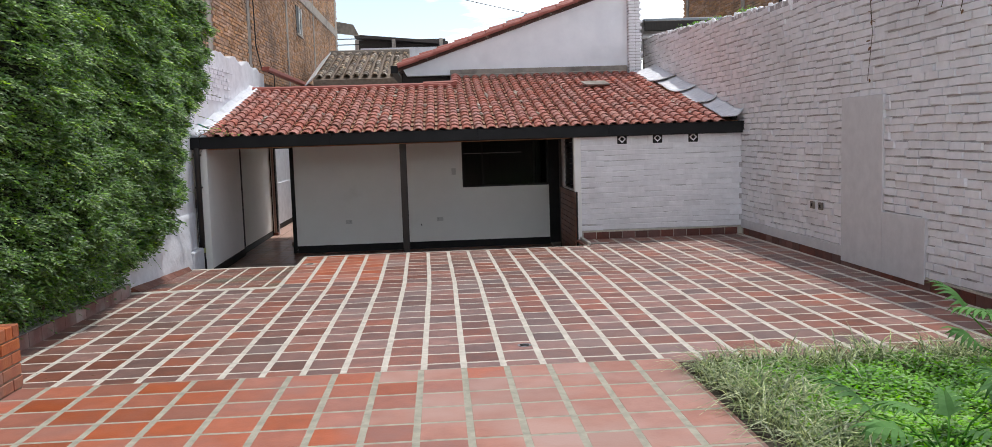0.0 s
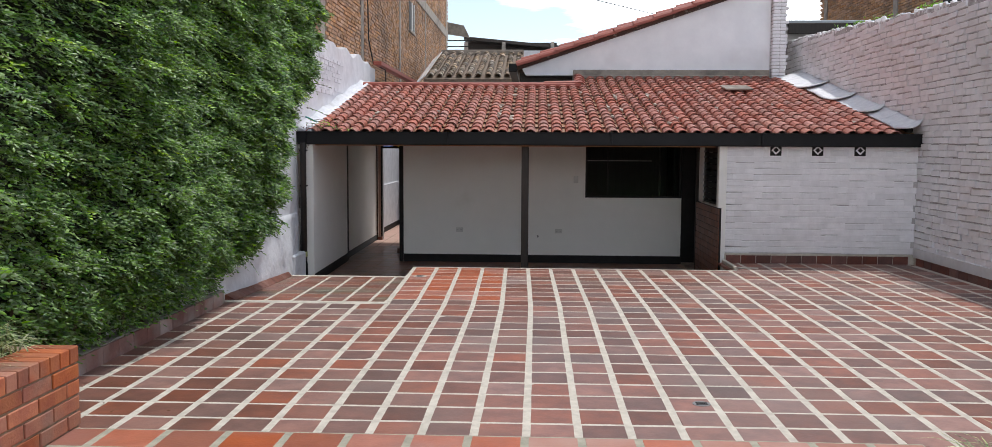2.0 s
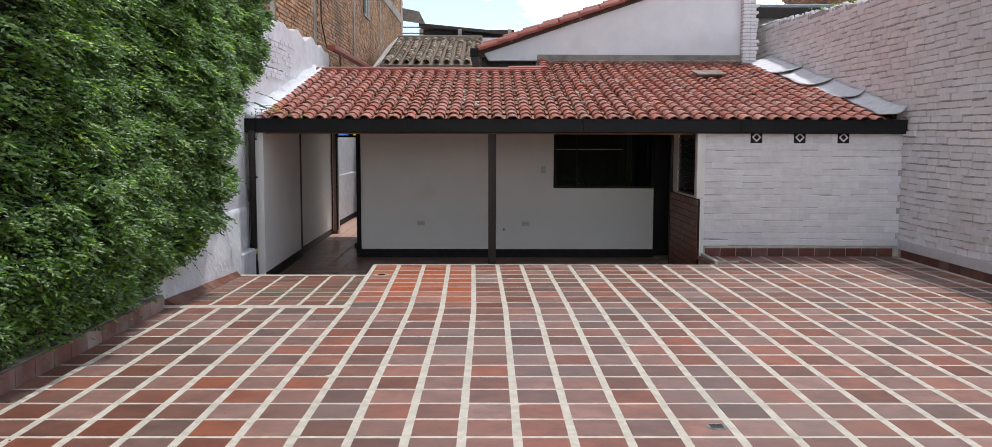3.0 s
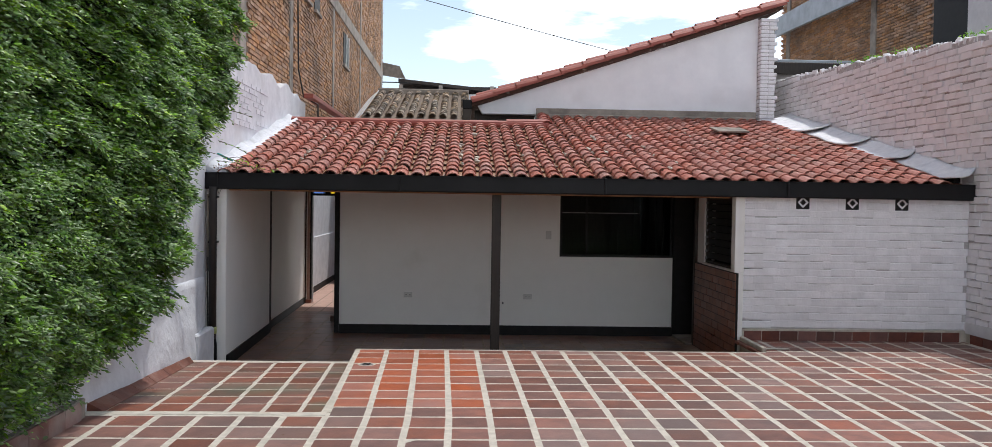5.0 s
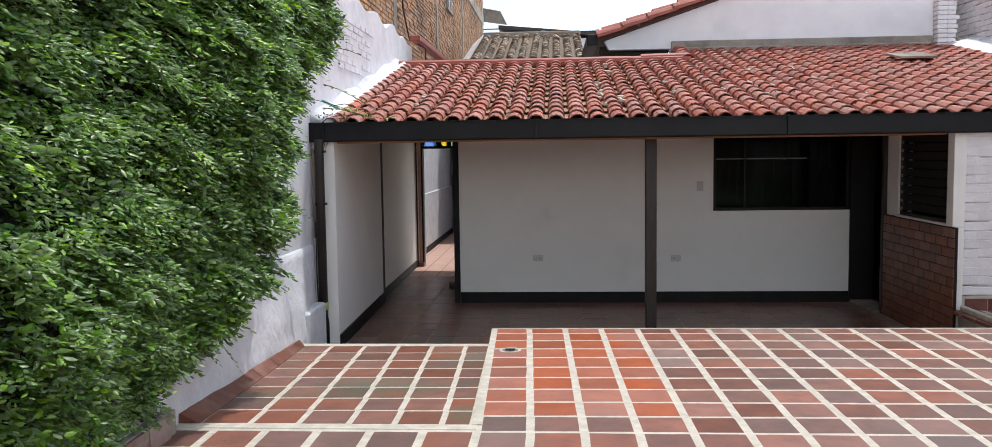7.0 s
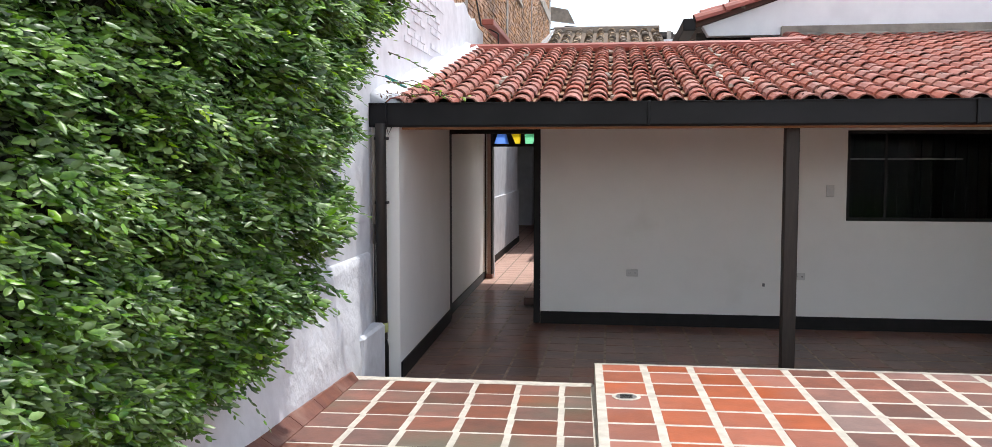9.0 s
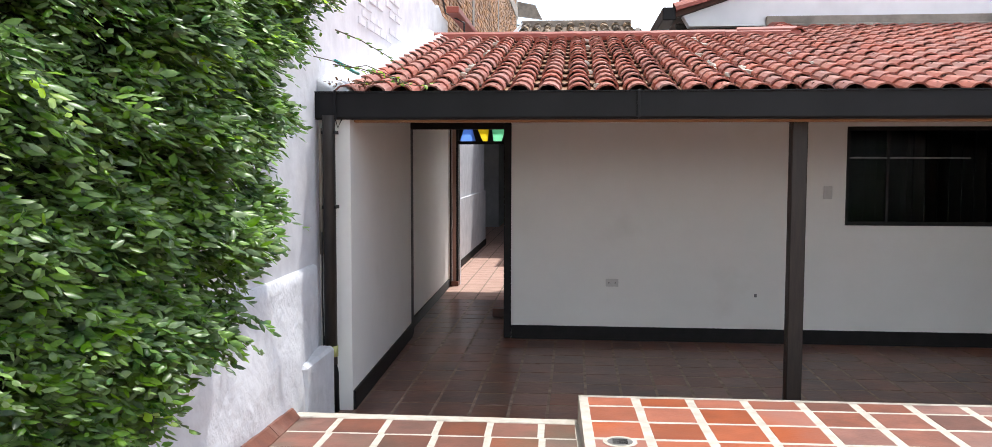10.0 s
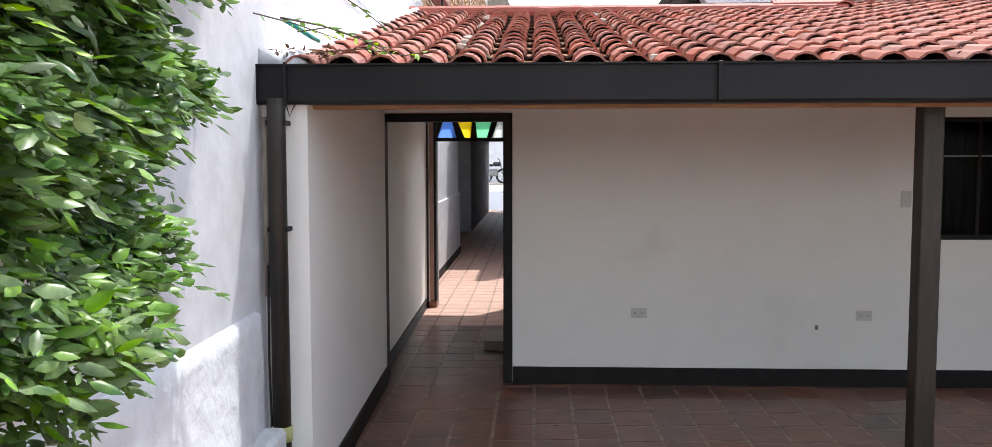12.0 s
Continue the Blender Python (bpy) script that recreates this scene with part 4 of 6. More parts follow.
part("roof", mesh_of("roof", [(-3.25, 23.9, 3.17), (-0.80, 23.9, 3.17), (-0.80, 28.0, 4.2), (-3.25, 28.0, 4.2), (-3.25, 23.9, 2.4), (-0.80, 23.9, 2.4), (-0.80, 28.0, 2.4), (-3.25, 28.0, 2.4)], [(0, 1, 2, 3), (7, 6, 5, 4), (0, 4, 5, 1), (1, 5, 6, 2), (2, 6, 7, 3), (3, 7, 4, 0)], BRICK_JOINT), old_house).matrix_basis = Matrix.Translation((1.9, -19.0, -2.0))
part("verge", mesh_of("verge", [(-3.52, 23.9, 3.0), (-3.22, 23.9, 3.28), (-3.22, 28.0, 4.31), (-3.52, 28.0, 4.03), (-3.52, 23.9, 2.96), (-3.22, 23.9, 3.24), (-3.22, 28.0, 4.27), (-3.52, 28.0, 3.99)], [(0, 1, 2, 3), (7, 6, 5, 4), (0, 4, 5, 1), (1, 5, 6, 2), (2, 6, 7, 3), (3, 7, 4, 0)], FLASHING), old_house, "white verge board").matrix_basis = Matrix.Translation((1.9, -19.0, -2.0))
part("ridge", boxes("ridge", CONCRETE, [(-3.25, -0.8, 27.95, 28.15, 4.15, 4.34)], 0.02), old_house).matrix_basis = Matrix.Translation((1.9, -19.0, -2.0))

# flashing sheets along the right wall
for i, (ya, yb, w) in enumerate(((13.44, 14.9, 0.25), (14.75, 16.1, 0.30), (15.95, 17.5, 0.38), (17.3, 19.05, 0.52))):
    bm = bmesh.new()
    rows = []
    for y in np.linspace(ya, yb, 6):
        base = roof_z(y) + 0.06 + (0.05 if y == ya else 0)
        ring = []
        for k in range(7):
            a = k / 6
            ring.append(bm.verts.new((RIGHT - 0.01 - w * (1 - a), y - 0.05 * math.sin(a * 3.1), base + 0.02 * (3 - i) * 0.3 + 0.11 * a ** 2.2 + 0.008 * math.sin(9 * y + 5 * a))))
        rows.append(ring)
    for a, b in zip(rows, rows[1:]):
        for k in range(6):
            bm.faces.new((a[k], a[k + 1], b[k + 1], b[k]))
    r = bmesh.ops.extrude_face_region(bm, geom=bm.faces[:])
    for v in r["geom"]:
        if isinstance(v, bmesh.types.BMVert):
            v.co.z -= 0.02
    part("flashing", finish(bm, "flashing", FLASHING, True), roof_bed, "white painted curled metal flashing")

# ---- raw brick building on the left ----
BX = -3.90
brick_house = thing("brick_building", "tall unplastered ochre brick building with concrete columns beyond the white wall", "building", (BX, 25.0, -0.9))
inv = Matrix.Translation((-BX, -25.0, 0.9))
part("wall", boxes("wall", BRICK_JOINT, [(BX - 6, BX, 3.0, 24.5, -0.9, 10.5), (BX - 6, BX, 24.5, 36.0, 2.45, 10.5)]), brick_house, "raw brick wall", inv)
hb = Heap()
cube_me = boxes("brick_unit", BRICK_RAW, [(0, 1, 0, 1, 0, 1)])
for r in range(112):
    z = 2.9 + r * 0.067
    y = 12.0 + (0.12 if r % 2 else 0)
    while y < 36:
        step = 0.24
        if not (abs(y - 15.8) < 0.24 or abs(y - 19.1) < 0.2):
            hb.add(cube_me, Matrix.Translation((BX - 0.03, y, z + random.uniform(-0.006, 0.006))) @ Matrix.Diagonal((0.042 + random.uniform(0, 0.018), 0.222 + random.uniform(-0.02, 0.012), 0.052 + random.uniform(-0.010, 0.005), 1)))
        y += step
tagged(part("bricks", hb.mesh("bricks", BRICK_RAW), brick_house, "rough ochre bricks", inv), kind="stuff")
for y, w in ((15.8, 0.30), (19.1, 0.26), (24.0, 0.24), (29.2, 0.24), (35.7, 0.5)):
    part("column", boxes("column", CONCRETE, [(BX - 0.05, BX + 0.035, y - w / 2, y + w / 2, 2.9, 10.5)], 0.01), brick_house, "thin concrete column", inv)
part("beam", boxes("beam", CONCRETE, [(BX - 0.05, BX + 0.05, 11.0, 36.0, 5.62, 5.92)], 0.01), brick_house, "grey concrete floor beam", inv)
for y, z, w, h, pale in ((25.6, 4.62, 0.9, 0.78, True), (21.4, 5.05, 0.6, 0.42, False), (20.4, 5.05, 0.5, 0.55, False)):
    win = part("window", boxes("window", BASE_DARK, [(BX + 0.02, BX + 0.034, y, y + w, z, z + h)]), brick_house, "small dark window in the brick", inv)
    part("window_sill", boxes("window_sill", CONCRETE, [(BX, BX + 0.08, y - 0.05, y + w + 0.05, z - 0.06, z)]), win)
    if pale:
        part("window_frame", boxes("window_frame", PLASTIC, [(BX + 0.03, BX + 0.06, y + w * 0.45, y + w * 0.55, z, z + h), (BX + 0.03, BX + 0.06, y + w - 0.05, y + w, z, z + h)]), win)
structure("ledge", boxes("ledge", RIDGE_TILE, [(LEFT - 0.02, LEFT + 0.14, 19.0, 25.5, 3.06, 3.14)], 0.01), "thin red clay ledge on top of the white wall")
for y0 in (19.2,):
    cable = thing("cable", "black cable hanging down the brick wall", "cable", (BX + 0.09, y0, 3.0))
    bm = bmesh.new()
    tube(bm, [(0, -0.05, 7.0), (0.01, 0.02, 4.0), (0.01, 0.06, 2.0), (0.02, 0.12, 0.6), (0.10, 0.2, 0.12), (0.34, 0.24, 0.0), (0.34, 0.28, -0.35)], 0.013, 5)
    part("cable_run", finish(bm, "cable_run", WIRE), cable)

# ---- distant houses ----
far = thing("distant_house", "far roofs with a grey awning and an open dark shed", "house", (-4.0, 40.0, -0.9))
fi = Matrix.Translation((4.0, -40.0, 0.9))
part("wall", boxes("wall", WHITE, [(-3.3, 1.5, 40, 44, -0.9, 5.62)]), far, "white wall", fi)
part("wall", boxes("wall", BRICK_RAW, [(-6.2, -3.7, 40.5, 41, 2.6, 5.6)]), far, "low brick wall", fi)
part("awning", mesh_of("awning", [(-4.6, 38.0, 6.65), (-3.4, 38.0, 6.41), (-3.17, 38.0, 5.94), (-4.6, 38.0, 6.15), (-4.6, 38.2, 6.65), (-3.4, 38.2, 6.41), (-3.17, 38.2, 5.94), (-4.6, 38.2, 6.15)], [(0, 3, 2, 1), (4, 5, 6, 7), (0, 1, 5, 4), (1, 2, 6, 5), (2, 3, 7, 6), (3, 0, 4, 7)], CONCRETE), far, "grey sloping awning", fi)
part("shed_roof", mesh_of("shed_roof", [(-3.73, 42, 6.47), (0.6, 42, 6.06), (0.6, 42, 5.94), (-3.73, 42, 6.34), (-3.73, 46, 6.47), (0.6, 46, 6.06), (0.6, 46, 5.94), (-3.73, 46, 6.34)], [(0, 3, 2, 1), (4, 5, 6, 7), (0, 1, 5, 4), (1, 2, 6, 5), (2, 3, 7, 6), (3, 0, 4, 7)], DARK_WOOD), far, "dark shed roof", fi)
part("shed_back", boxes("shed_back", DARK_WOOD, [(-3.7, 0.5, 43, 43.1, 5.15, 6.3)]), far, "dark open shed", fi)
for x in (-3.7, -2.0, 0.2):
    part("shed_post", boxes("shed_post", CONCRETE, [(x, x + 0.16, 41.9, 42.1, 5.0, 6.2)]), far, "", fi)
part("rail", boxes("rail", WIRE, [(-4.5, -3.2, 39.8, 39.84, 5.75, 5.79), (-4.5, -3.2, 39.8, 39.84, 6.0, 6.04)]), far, "dark rail", fi)

# right neighbour
rb = thing("brick_building", "brick building with a sheet metal eave beyond the white brick wall", "building", (9.0, 24.0, -0.9))
ri = Matrix.Translation((-9.0, -24.0, 0.9))
RX = 8.2
part("wall", boxes("wall", BRICK_JOINT, [(RX, RX + 5, 16.0, 29.0, -0.9, 7.4)]), rb, "raw brick wall", ri)
hb = Heap()
for r in range(47):
    z = 4.3 + r * 0.067
    y = 20.9 + (0.13 if r % 2 else 0)
    while y < 29:
        hb.add(cube_me, Matrix.Translation((RX - 0.03, y, z)) @ Matrix.Diagonal((0.05 + random.uniform(0, 0.03), 0.24, 0.052 + random.uniform(-0.01, 0.005), 1)))
        y += 0.27
tagged(part("bricks", hb.mesh("bricks", BRICK_RAW), rb, "rough ochre bricks", ri), kind="stuff")
for y in (23.4, 28.6):
    part("column", boxes("column", CONCRETE, [(RX - 0.06, RX, y - 0.12, y + 0.12, 4.0, 7.4)]), rb, "concrete column", ri)
part("shutter", boxes("shutter", BASE_DARK, [(RX - 0.08, RX, 19.6, 20.8, 4.0, 7.2)]), rb, "dark metal shutter", ri)
part("panel", boxes("panel", GREY_PLASTER, [(RX - 0.10, RX, 17.0, 19.6, 4.0, 7.2)]), rb, "grey rendered panel", ri)
part("eave", mesh_of("eave", [(RX - 0.4, 29.3, 6.6), (RX - 0.4, 22.0, 6.55), (RX - 0.4, 22.0, 5.95), (RX - 0.4, 29.3, 6.1), (RX - 0.3, 29.3, 6.6), (RX - 0.3, 22.0, 6.55), (RX - 0.3, 22.0, 5.95), (RX - 0.3, 29.3, 6.1)], [(0, 3, 2, 1), (4, 5, 6, 7), (0, 1, 5, 4), (1, 2, 6, 5), (2, 3, 7, 6), (3, 0, 4, 7)], ZINC), rb, "blue-grey sheet metal eave", ri)
shed = thing("lean_to_roof", "grey sheet roof with a dark edge behind the boundary wall", "roof", (6.0, 20.6, 3.59))
part("sheet", boxes("sheet", ZINC, [(-1.15, 3.0, 0.0, 3.0, 0.50, 0.56)], 0.01), shed, "pale corrugated sheet")
part("edge_beam", boxes("edge_beam", DARK_WOOD, [(-1.15, 3.0, -0.05, 0.0, 0.27, 0.50)], 0.01), shed, "dark edge beam")
part("back", boxes("back", GREY_PLASTER, [(-1.15, 3.0, 0.3, 0.4, -0.3, 0.5)]), shed, "grey wall in shade")

# overhead wire
wire = thing("overhead_cable", "thin overhead cable crossing the sky", "cable", (0, 24.0, 6.0))
bm = bmesh.new()
tube(bm, [(-8.0 + 11.5 * t, 0.0, 1.55 - 3.0 * t - 0.35 * t * (1 - t)) for t in np.linspace(0, 1, 14)], 0.009, 5)
part("cable_run", finish(bm, "cable_run", WIRE), wire)

# ---- hedge bed kerb, skirting tiles ----
bed = structure("kerb_bed", boxes("kerb_bed", CONCRETE, [(-3.62, -3.475, 5.78, 9.96, -0.4, 0.028)], 0.006), "weathered cement kerb of the hedge bed")

# ---- planter ----
planter = thing("brick_planter", "orange facing brick planter filled with variegated grass beside the hedge", "planter", (-3.2, 4.4, 0))
pi = Matrix.Translation((3.2, -4.4, 0))
PX, PY, PH = -2.75, 5.80, 0.42
part("core", boxes("core", PLANTER_JOINT, [(-3.60, PX - 0.008, PY - 0.10, PY - 0.008, -0.10, PH - 0.01), (PX - 0.11, PX - 0.008, 2.6, PY - 0.10, -0.10, PH - 0.01), (-3.60, PX - 0.11, 2.6, PY - 0.10, -0.1, PH - 0.10)]), planter, "sandy mortar", pi)
for i in range(6):
    z = -0.075 + i * 0.083 if i < 5 else None
    if z is None:
        break
    off = 0.125 if i % 2 else 0
    y = PY - 0.245 + off
    while y > 2.6:
        y1 = min(y + 0.24, PY)
        part("brick", boxes("brick", BRICK_PLANTER, [(PX - 0.11, PX + random.uniform(-0.002, 0.003), y, y1, z, z + 0.071)], 0.004), planter, "", pi)
        y -= 0.25
    if off:
        part("brick", boxes("brick", BRICK_PLANTER, [(PX - 0.11, PX, PY - 0.115, PY, z, z + 0.071)], 0.004), planter, "", pi)
    x = PX - 0.115 - 0.245
    while x > -3.6:
        part("brick", boxes("brick", BRICK_PLANTER, [(x, x + 0.24, PY - 0.105, PY, z, z + 0.071)], 0.004), planter, "", pi)
        x -= 0.25
y = PY - 0.085
while y > 2.6:
    part("brick", boxes("brick", BRICK_PLANTER, [(PX - 0.235, PX + 0.002, y, y + 0.083, PH - 0.082, PH)], 0.004), planter, "", pi)
    y -= 0.09
part("soil", boxes("soil", SOIL, [(-3.60, PX - 0.23, 2.6, PY - 0.1, PH - 0.12, PH - 0.05)], 0.01), planter, "dark soil", pi)

# ---- foliage ----
rng = np.random.default_rng(4)


def leaves(name, mat, base, axis, normal, length, width, cup=0.18):
    """Pointed folded leaves: base points, unit axes, unit normals and sizes, as arrays."""
    n = len(base)
    side = np.cross(axis, normal)
    L, W = length[:, None], width[:, None]
    p0 = base
    p1 = base + axis * L * 0.30 + side * W * 0.5 - normal * W * cup
    p2 = base + axis * L * 0.30 - side * W * 0.5 - normal * W * cup
    p3 = base + axis * L * 0.68 + side * W * 0.42 - normal * (W * cup + L * 0.05)
    p4 = base + axis * L * 0.68 - side * W * 0.42 - normal * (W * cup + L * 0.05)
    p5 = base + axis * L - normal * L * 0.16
    pm = base + axis * L * 0.5
    v = np.stack([p0, p1, p2, p3, p4, p5, pm], 1).reshape(-1, 3)
    tri = np.array([(0, 6, 1), (1, 6, 3), (3, 6, 5), (0, 2, 6), (2, 4, 6), (4, 5, 6)])
    f = (np.arange(n)[:, None, None] * 7 + tri).reshape(-1, 3)
    me = bpy.data.meshes.new(name)
    me.vertices.add(len(v))
    me.vertices.foreach_set("co", v.ravel())
    me.loops.add(f.size)
    me.loops.foreach_set("vertex_index", f.ravel())
    me.polygons.add(len(f))
    me.polygons.foreach_set("loop_start", np.arange(len(f)) * 3)
    me.materials.append(mat)
    me.update(calc_edges=True)
    me.validate()
    return me


def unit(a):
    return a / np.linalg.norm(a, axis=-1, keepdims=True)


def hedge_face(y, z):
    """How far the foliage stands out from the wall."""
    bumps = 0.05 * np.sin(y * 2.3 + z * 1.1) + 0.04 * np.sin(z * 3.7 - y * 1.7) + 0.03 * np.sin(y * 7.1 + z * 5.3)
    low = np.clip((z - 0.08) / 0.55, 0, 1)
    layers = 0.05 * np.sin(z * 19 + 1.5 * np.sin(y * 1.9) + 0.8 * np.sin(y * 5.3)) + 0.035 * np.sin(y * 11.7 + 3 * np.sin(z * 6.1))
    return (0.07 + 0.25 * low) + (bumps + layers) * (0.4 + 0.6 * low) + 0.03 * np.interp(y, [9, 10.5, 11.8], [1.0, 1.0, 0.0])


def hedge_end(z):
    """Where the foliage stops along the wall at each height."""
    return np.interp(z, [0.0, 0.2, 0.4, 0.6, 0.85, 1.25, 1.6, 2.0, 2.6, 4.0], [9.5, 9.95, 10.75, 11.1, 11.4, 11.55, 11.85, 12.5, 12.95, 13.05]) + 0.10 * np.sin(z * 6.1) + 0.06 * np.sin(z * 14.3)


n_sprig, per = 28000, 9
sy = 4.6 + (13.0 - 4.6) * rng.random(n_sprig) ** 0.58
sz = 0.08 + 3.9 * rng.random(n_sprig) ** 1.15
keep = sy < hedge_end(sz) - 0.09 + 0.14 * np.clip((sz - 1.0) / 0.4, 0, 1)
sy, sz = sy[keep], sz[keep]
out = hedge_face(sy, sz)
depth = np.minimum(rng.exponential(0.08, len(sy)), out * 0.8)
root = np.stack([LEFT + out - depth - 0.06, sy, sz], 1)
edge_near = np.clip(1 - (hedge_end(sz) - sy) / 0.45, 0, 1)
shoot = unit(np.stack([0.75 + 0.3 * rng.random(len(sy)), rng.normal(0, 0.55, len(sy)) * (1 - 0.4 * edge_near) + 0.2 * edge_near, rng.normal(0.03, 0.26, len(sy))], 1))
slen = rng.uniform(0.07, 0.17, len(sy)) * np.where((rng.random(len(sy)) < 0.05) & (edge_near < 0.01), 1.8, 1) * (1 - 0.3 * edge_near)
t = (np.arange(per) + 0.5) / per
base = root[:, None] + shoot[:, None] * (slen[:, None] * t)[..., None]
base[..., 2] -= 0.06 * t ** 2
alt = np.where(np.arange(per) % 2, 1.0, -1.0)
sidev = unit(np.cross(shoot, np.array([0, 0, 1.0])))
ax = unit(shoot[:, None] * 0.75 + sidev[:, None] * alt[None, :, None] * 0.8 + rng.normal(0, 0.25, base.shape) + np.array([0, 0, -0.15]))
nrm = unit(np.array([0.8, -0.25, 0.75]) + rng.normal(0, 0.42, base.shape))
nrm = unit(nrm - ax * (nrm * ax).sum(-1, keepdims=True))
num = base.shape[0] * per
size = rng.uniform(0.024, 0.054, num) * np.repeat(1 + 0.28 * np.clip((sy - 9.5) / 1.5, 0, 1), per)
hedge = thing("hedge", "dense clipped green climbing hedge covering the white boundary wall", "hedge", (LEFT + 0.1, 8.5, 0.0))
hi = Matrix.Translation((-LEFT - 0.1, -8.5, 0))
tagged(part("foliage", leaves("foliage", HEDGE_LEAF, base.reshape(-1, 3), ax.reshape(-1, 3), nrm.reshape(-1, 3), size, size * rng.uniform(0.32, 0.46, num)), hedge, "small glossy green leaves", hi), kind="stuff")
# longer arching shoots that make the uneven outer layer
n_spray, per = 4200, 13
qy = 5.0 + (12.9 - 5.0) * rng.random(n_spray) ** 0.62
qz = 0.25 + 3.6 * rng.random(n_spray)
tiers = np.sin(qz * 19 + 1.5 * np.sin(qy * 1.9) + 0.8 * np.sin(qy * 5.3)) + 0.8 * np.sin(qy * 4.3 + 2 * np.sin(qz * 2.7))
ok = (qy < hedge_end(qz) - 0.12) & (tiers + rng.normal(0, 0.5, n_spray) > -0.1)
qy, qz = qy[ok], qz[ok]
n_spray = len(qy)
rim = np.clip(1 - (hedge_end(qz) - qy) / 0.5, 0, 1)
q_root = np.stack([LEFT + hedge_face(qy, qz) - 0.10, qy, qz], 1)
q_dir = unit(np.stack([0.62 - 0.25 * rim, rng.normal(0.38, 0.55, n_spray) + 0.3 * rim, rng.normal(0.10, 0.16, n_spray)], 1))
q_len = rng.uniform(0.13, 0.27, n_spray) * (1 + 0.25 * (rng.random(n_spray) < 0.08)) * (0.75 + 0.25 * np.clip((qz - 0.3) / 0.8, 0, 1))
t = (np.arange(per) + 0.8) / per
q_base = q_root[:, None] + q_dir[:, None] * (q_len[:, None] * t)[..., None]
q_base[..., 2] -= (q_len * 0.45)[:, None] * t ** 2
alt = np.where(np.arange(per) % 2, 1.0, -1.0)
q_side = unit(np.cross(q_dir, np.array([0, 0, 1.0])))
q_ax = unit(q_dir[:, None] * 0.8 + q_side[:, None] * alt[None, :, None] * 0.75 + rng.normal(0, 0.16, q_base.shape) + np.array([0, 0, -0.22]))
q_nrm = unit(np.array([0.35, -0.1, 1.0]) + rng.normal(0, 0.28, q_base.shape))
q_nrm = unit(q_nrm - q_ax * (q_nrm * q_ax).sum(-1, keepdims=True))
q_size = rng.uniform(0.030, 0.050, (n_spray, per)) * (1 + 0.25 * np.clip((qy - 9.0) / 1.5, 0, 1))[:, None] * (1.1 - 0.45 * t ** 3)
# More bright shoots higher up, putting the sun on the hedge top into colour.
sunlit = rng.random(n_spray) < 0.05 + 0.42 * np.clip((qz - 1.2) / 1.2, 0, 1)
for sel, mat, words in ((~sunlit, HEDGE_LEAF, "arching shoots of glossy green leaves"), (sunlit, BRIGHT_LEAF, "yellow-green shoots coloured as sunlit")):
    k = q_size[sel].ravel()
    tagged(part("spray", leaves("spray", mat, q_base[sel].reshape(-1, 3), q_ax[sel].reshape(-1, 3), q_nrm[sel].reshape(-1, 3), k, k * rng.uniform(0.42, 0.56, len(k))), hedge, words, hi), kind="stuff")
# a near-black shell behind the leaves, its colour standing in for inner shade
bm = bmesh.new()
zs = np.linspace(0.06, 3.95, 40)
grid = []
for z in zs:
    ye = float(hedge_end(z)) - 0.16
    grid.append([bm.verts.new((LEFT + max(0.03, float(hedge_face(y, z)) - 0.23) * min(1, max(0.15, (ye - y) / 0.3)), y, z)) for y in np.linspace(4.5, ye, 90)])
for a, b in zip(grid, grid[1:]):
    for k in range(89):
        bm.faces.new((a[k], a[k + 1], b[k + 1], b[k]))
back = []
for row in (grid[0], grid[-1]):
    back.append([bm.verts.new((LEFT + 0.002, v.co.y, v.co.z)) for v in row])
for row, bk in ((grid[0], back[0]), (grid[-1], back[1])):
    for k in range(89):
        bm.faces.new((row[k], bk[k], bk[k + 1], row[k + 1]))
part("twig_mass", finish(bm, "twig_mass", HEDGE_CORE), hedge, "dark shell coloured as the shade inside the hedge", hi)
for i in range(12):
    y = 5.4 + i * 0.36
    bm = bmesh.new()
    tube(bm, [(LEFT + 0.06, y, -0.05), (LEFT + 0.09, y + 0.05, 0.3), (LEFT + 0.1, y - 0.03, 0.8)], 0.016, 6, 0.6)
    part("stem", finish(bm, "stem", TWIG), hedge, "", hi)
# loose shoots reaching over the gutter
for k, (y0, z0, dy, dz, ln) in enumerate(((12.75, 1.75, 0.7, 0.02, 0.55), (12.8, 1.95, 0.6, -0.15, 0.5), (12.75, 2.25, 0.55, 0.1, 0.4))):
    n = 13
    tt = (np.arange(n) + 0.4) / n
    sh = unit(np.array([0.55, dy, dz]))
    bs = np.array([LEFT + 0.25, y0, z0]) + sh * (ln * tt)[:, None] + np.array([0, 0, -0.10]) * (tt ** 2)[:, None]
    sd = unit(np.cross(sh, [0, 0, 1.0]))
    a_ = unit(sh * 0.7 + sd * np.where(np.arange(n) % 2, 1, -1)[:, None] * 0.9 + rng.normal(0, 0.2, (n, 3)))
    n_ = unit(np.array([0.1, 0, 1.0]) + rng.normal(0, 0.3, (n, 3)))
    n_ = unit(n_ - a_ * (n_ * a_).sum(-1, keepdims=True))
    sp = tagged(part("shoot", leaves("shoot", HEDGE_LEAF, bs, a_, n_, rng.uniform(0.035, 0.055, n), rng.uniform(0.017, 0.024, n)), hedge, "loose leafy shoot", hi), kind="stuff")
    bm = bmesh.new()
    tube(bm, [Vector((LEFT + 0.25, y0, z0)) + Vector(sh) * (ln * q) + Vector((0, 0, -0.10 * q * q)) for q in (0, 0.35, 0.7, 1)], 0.004, 5, 0.5)
    part("shoot_stem", finish(bm, "shoot_stem", TWIG), hedge, "", hi)


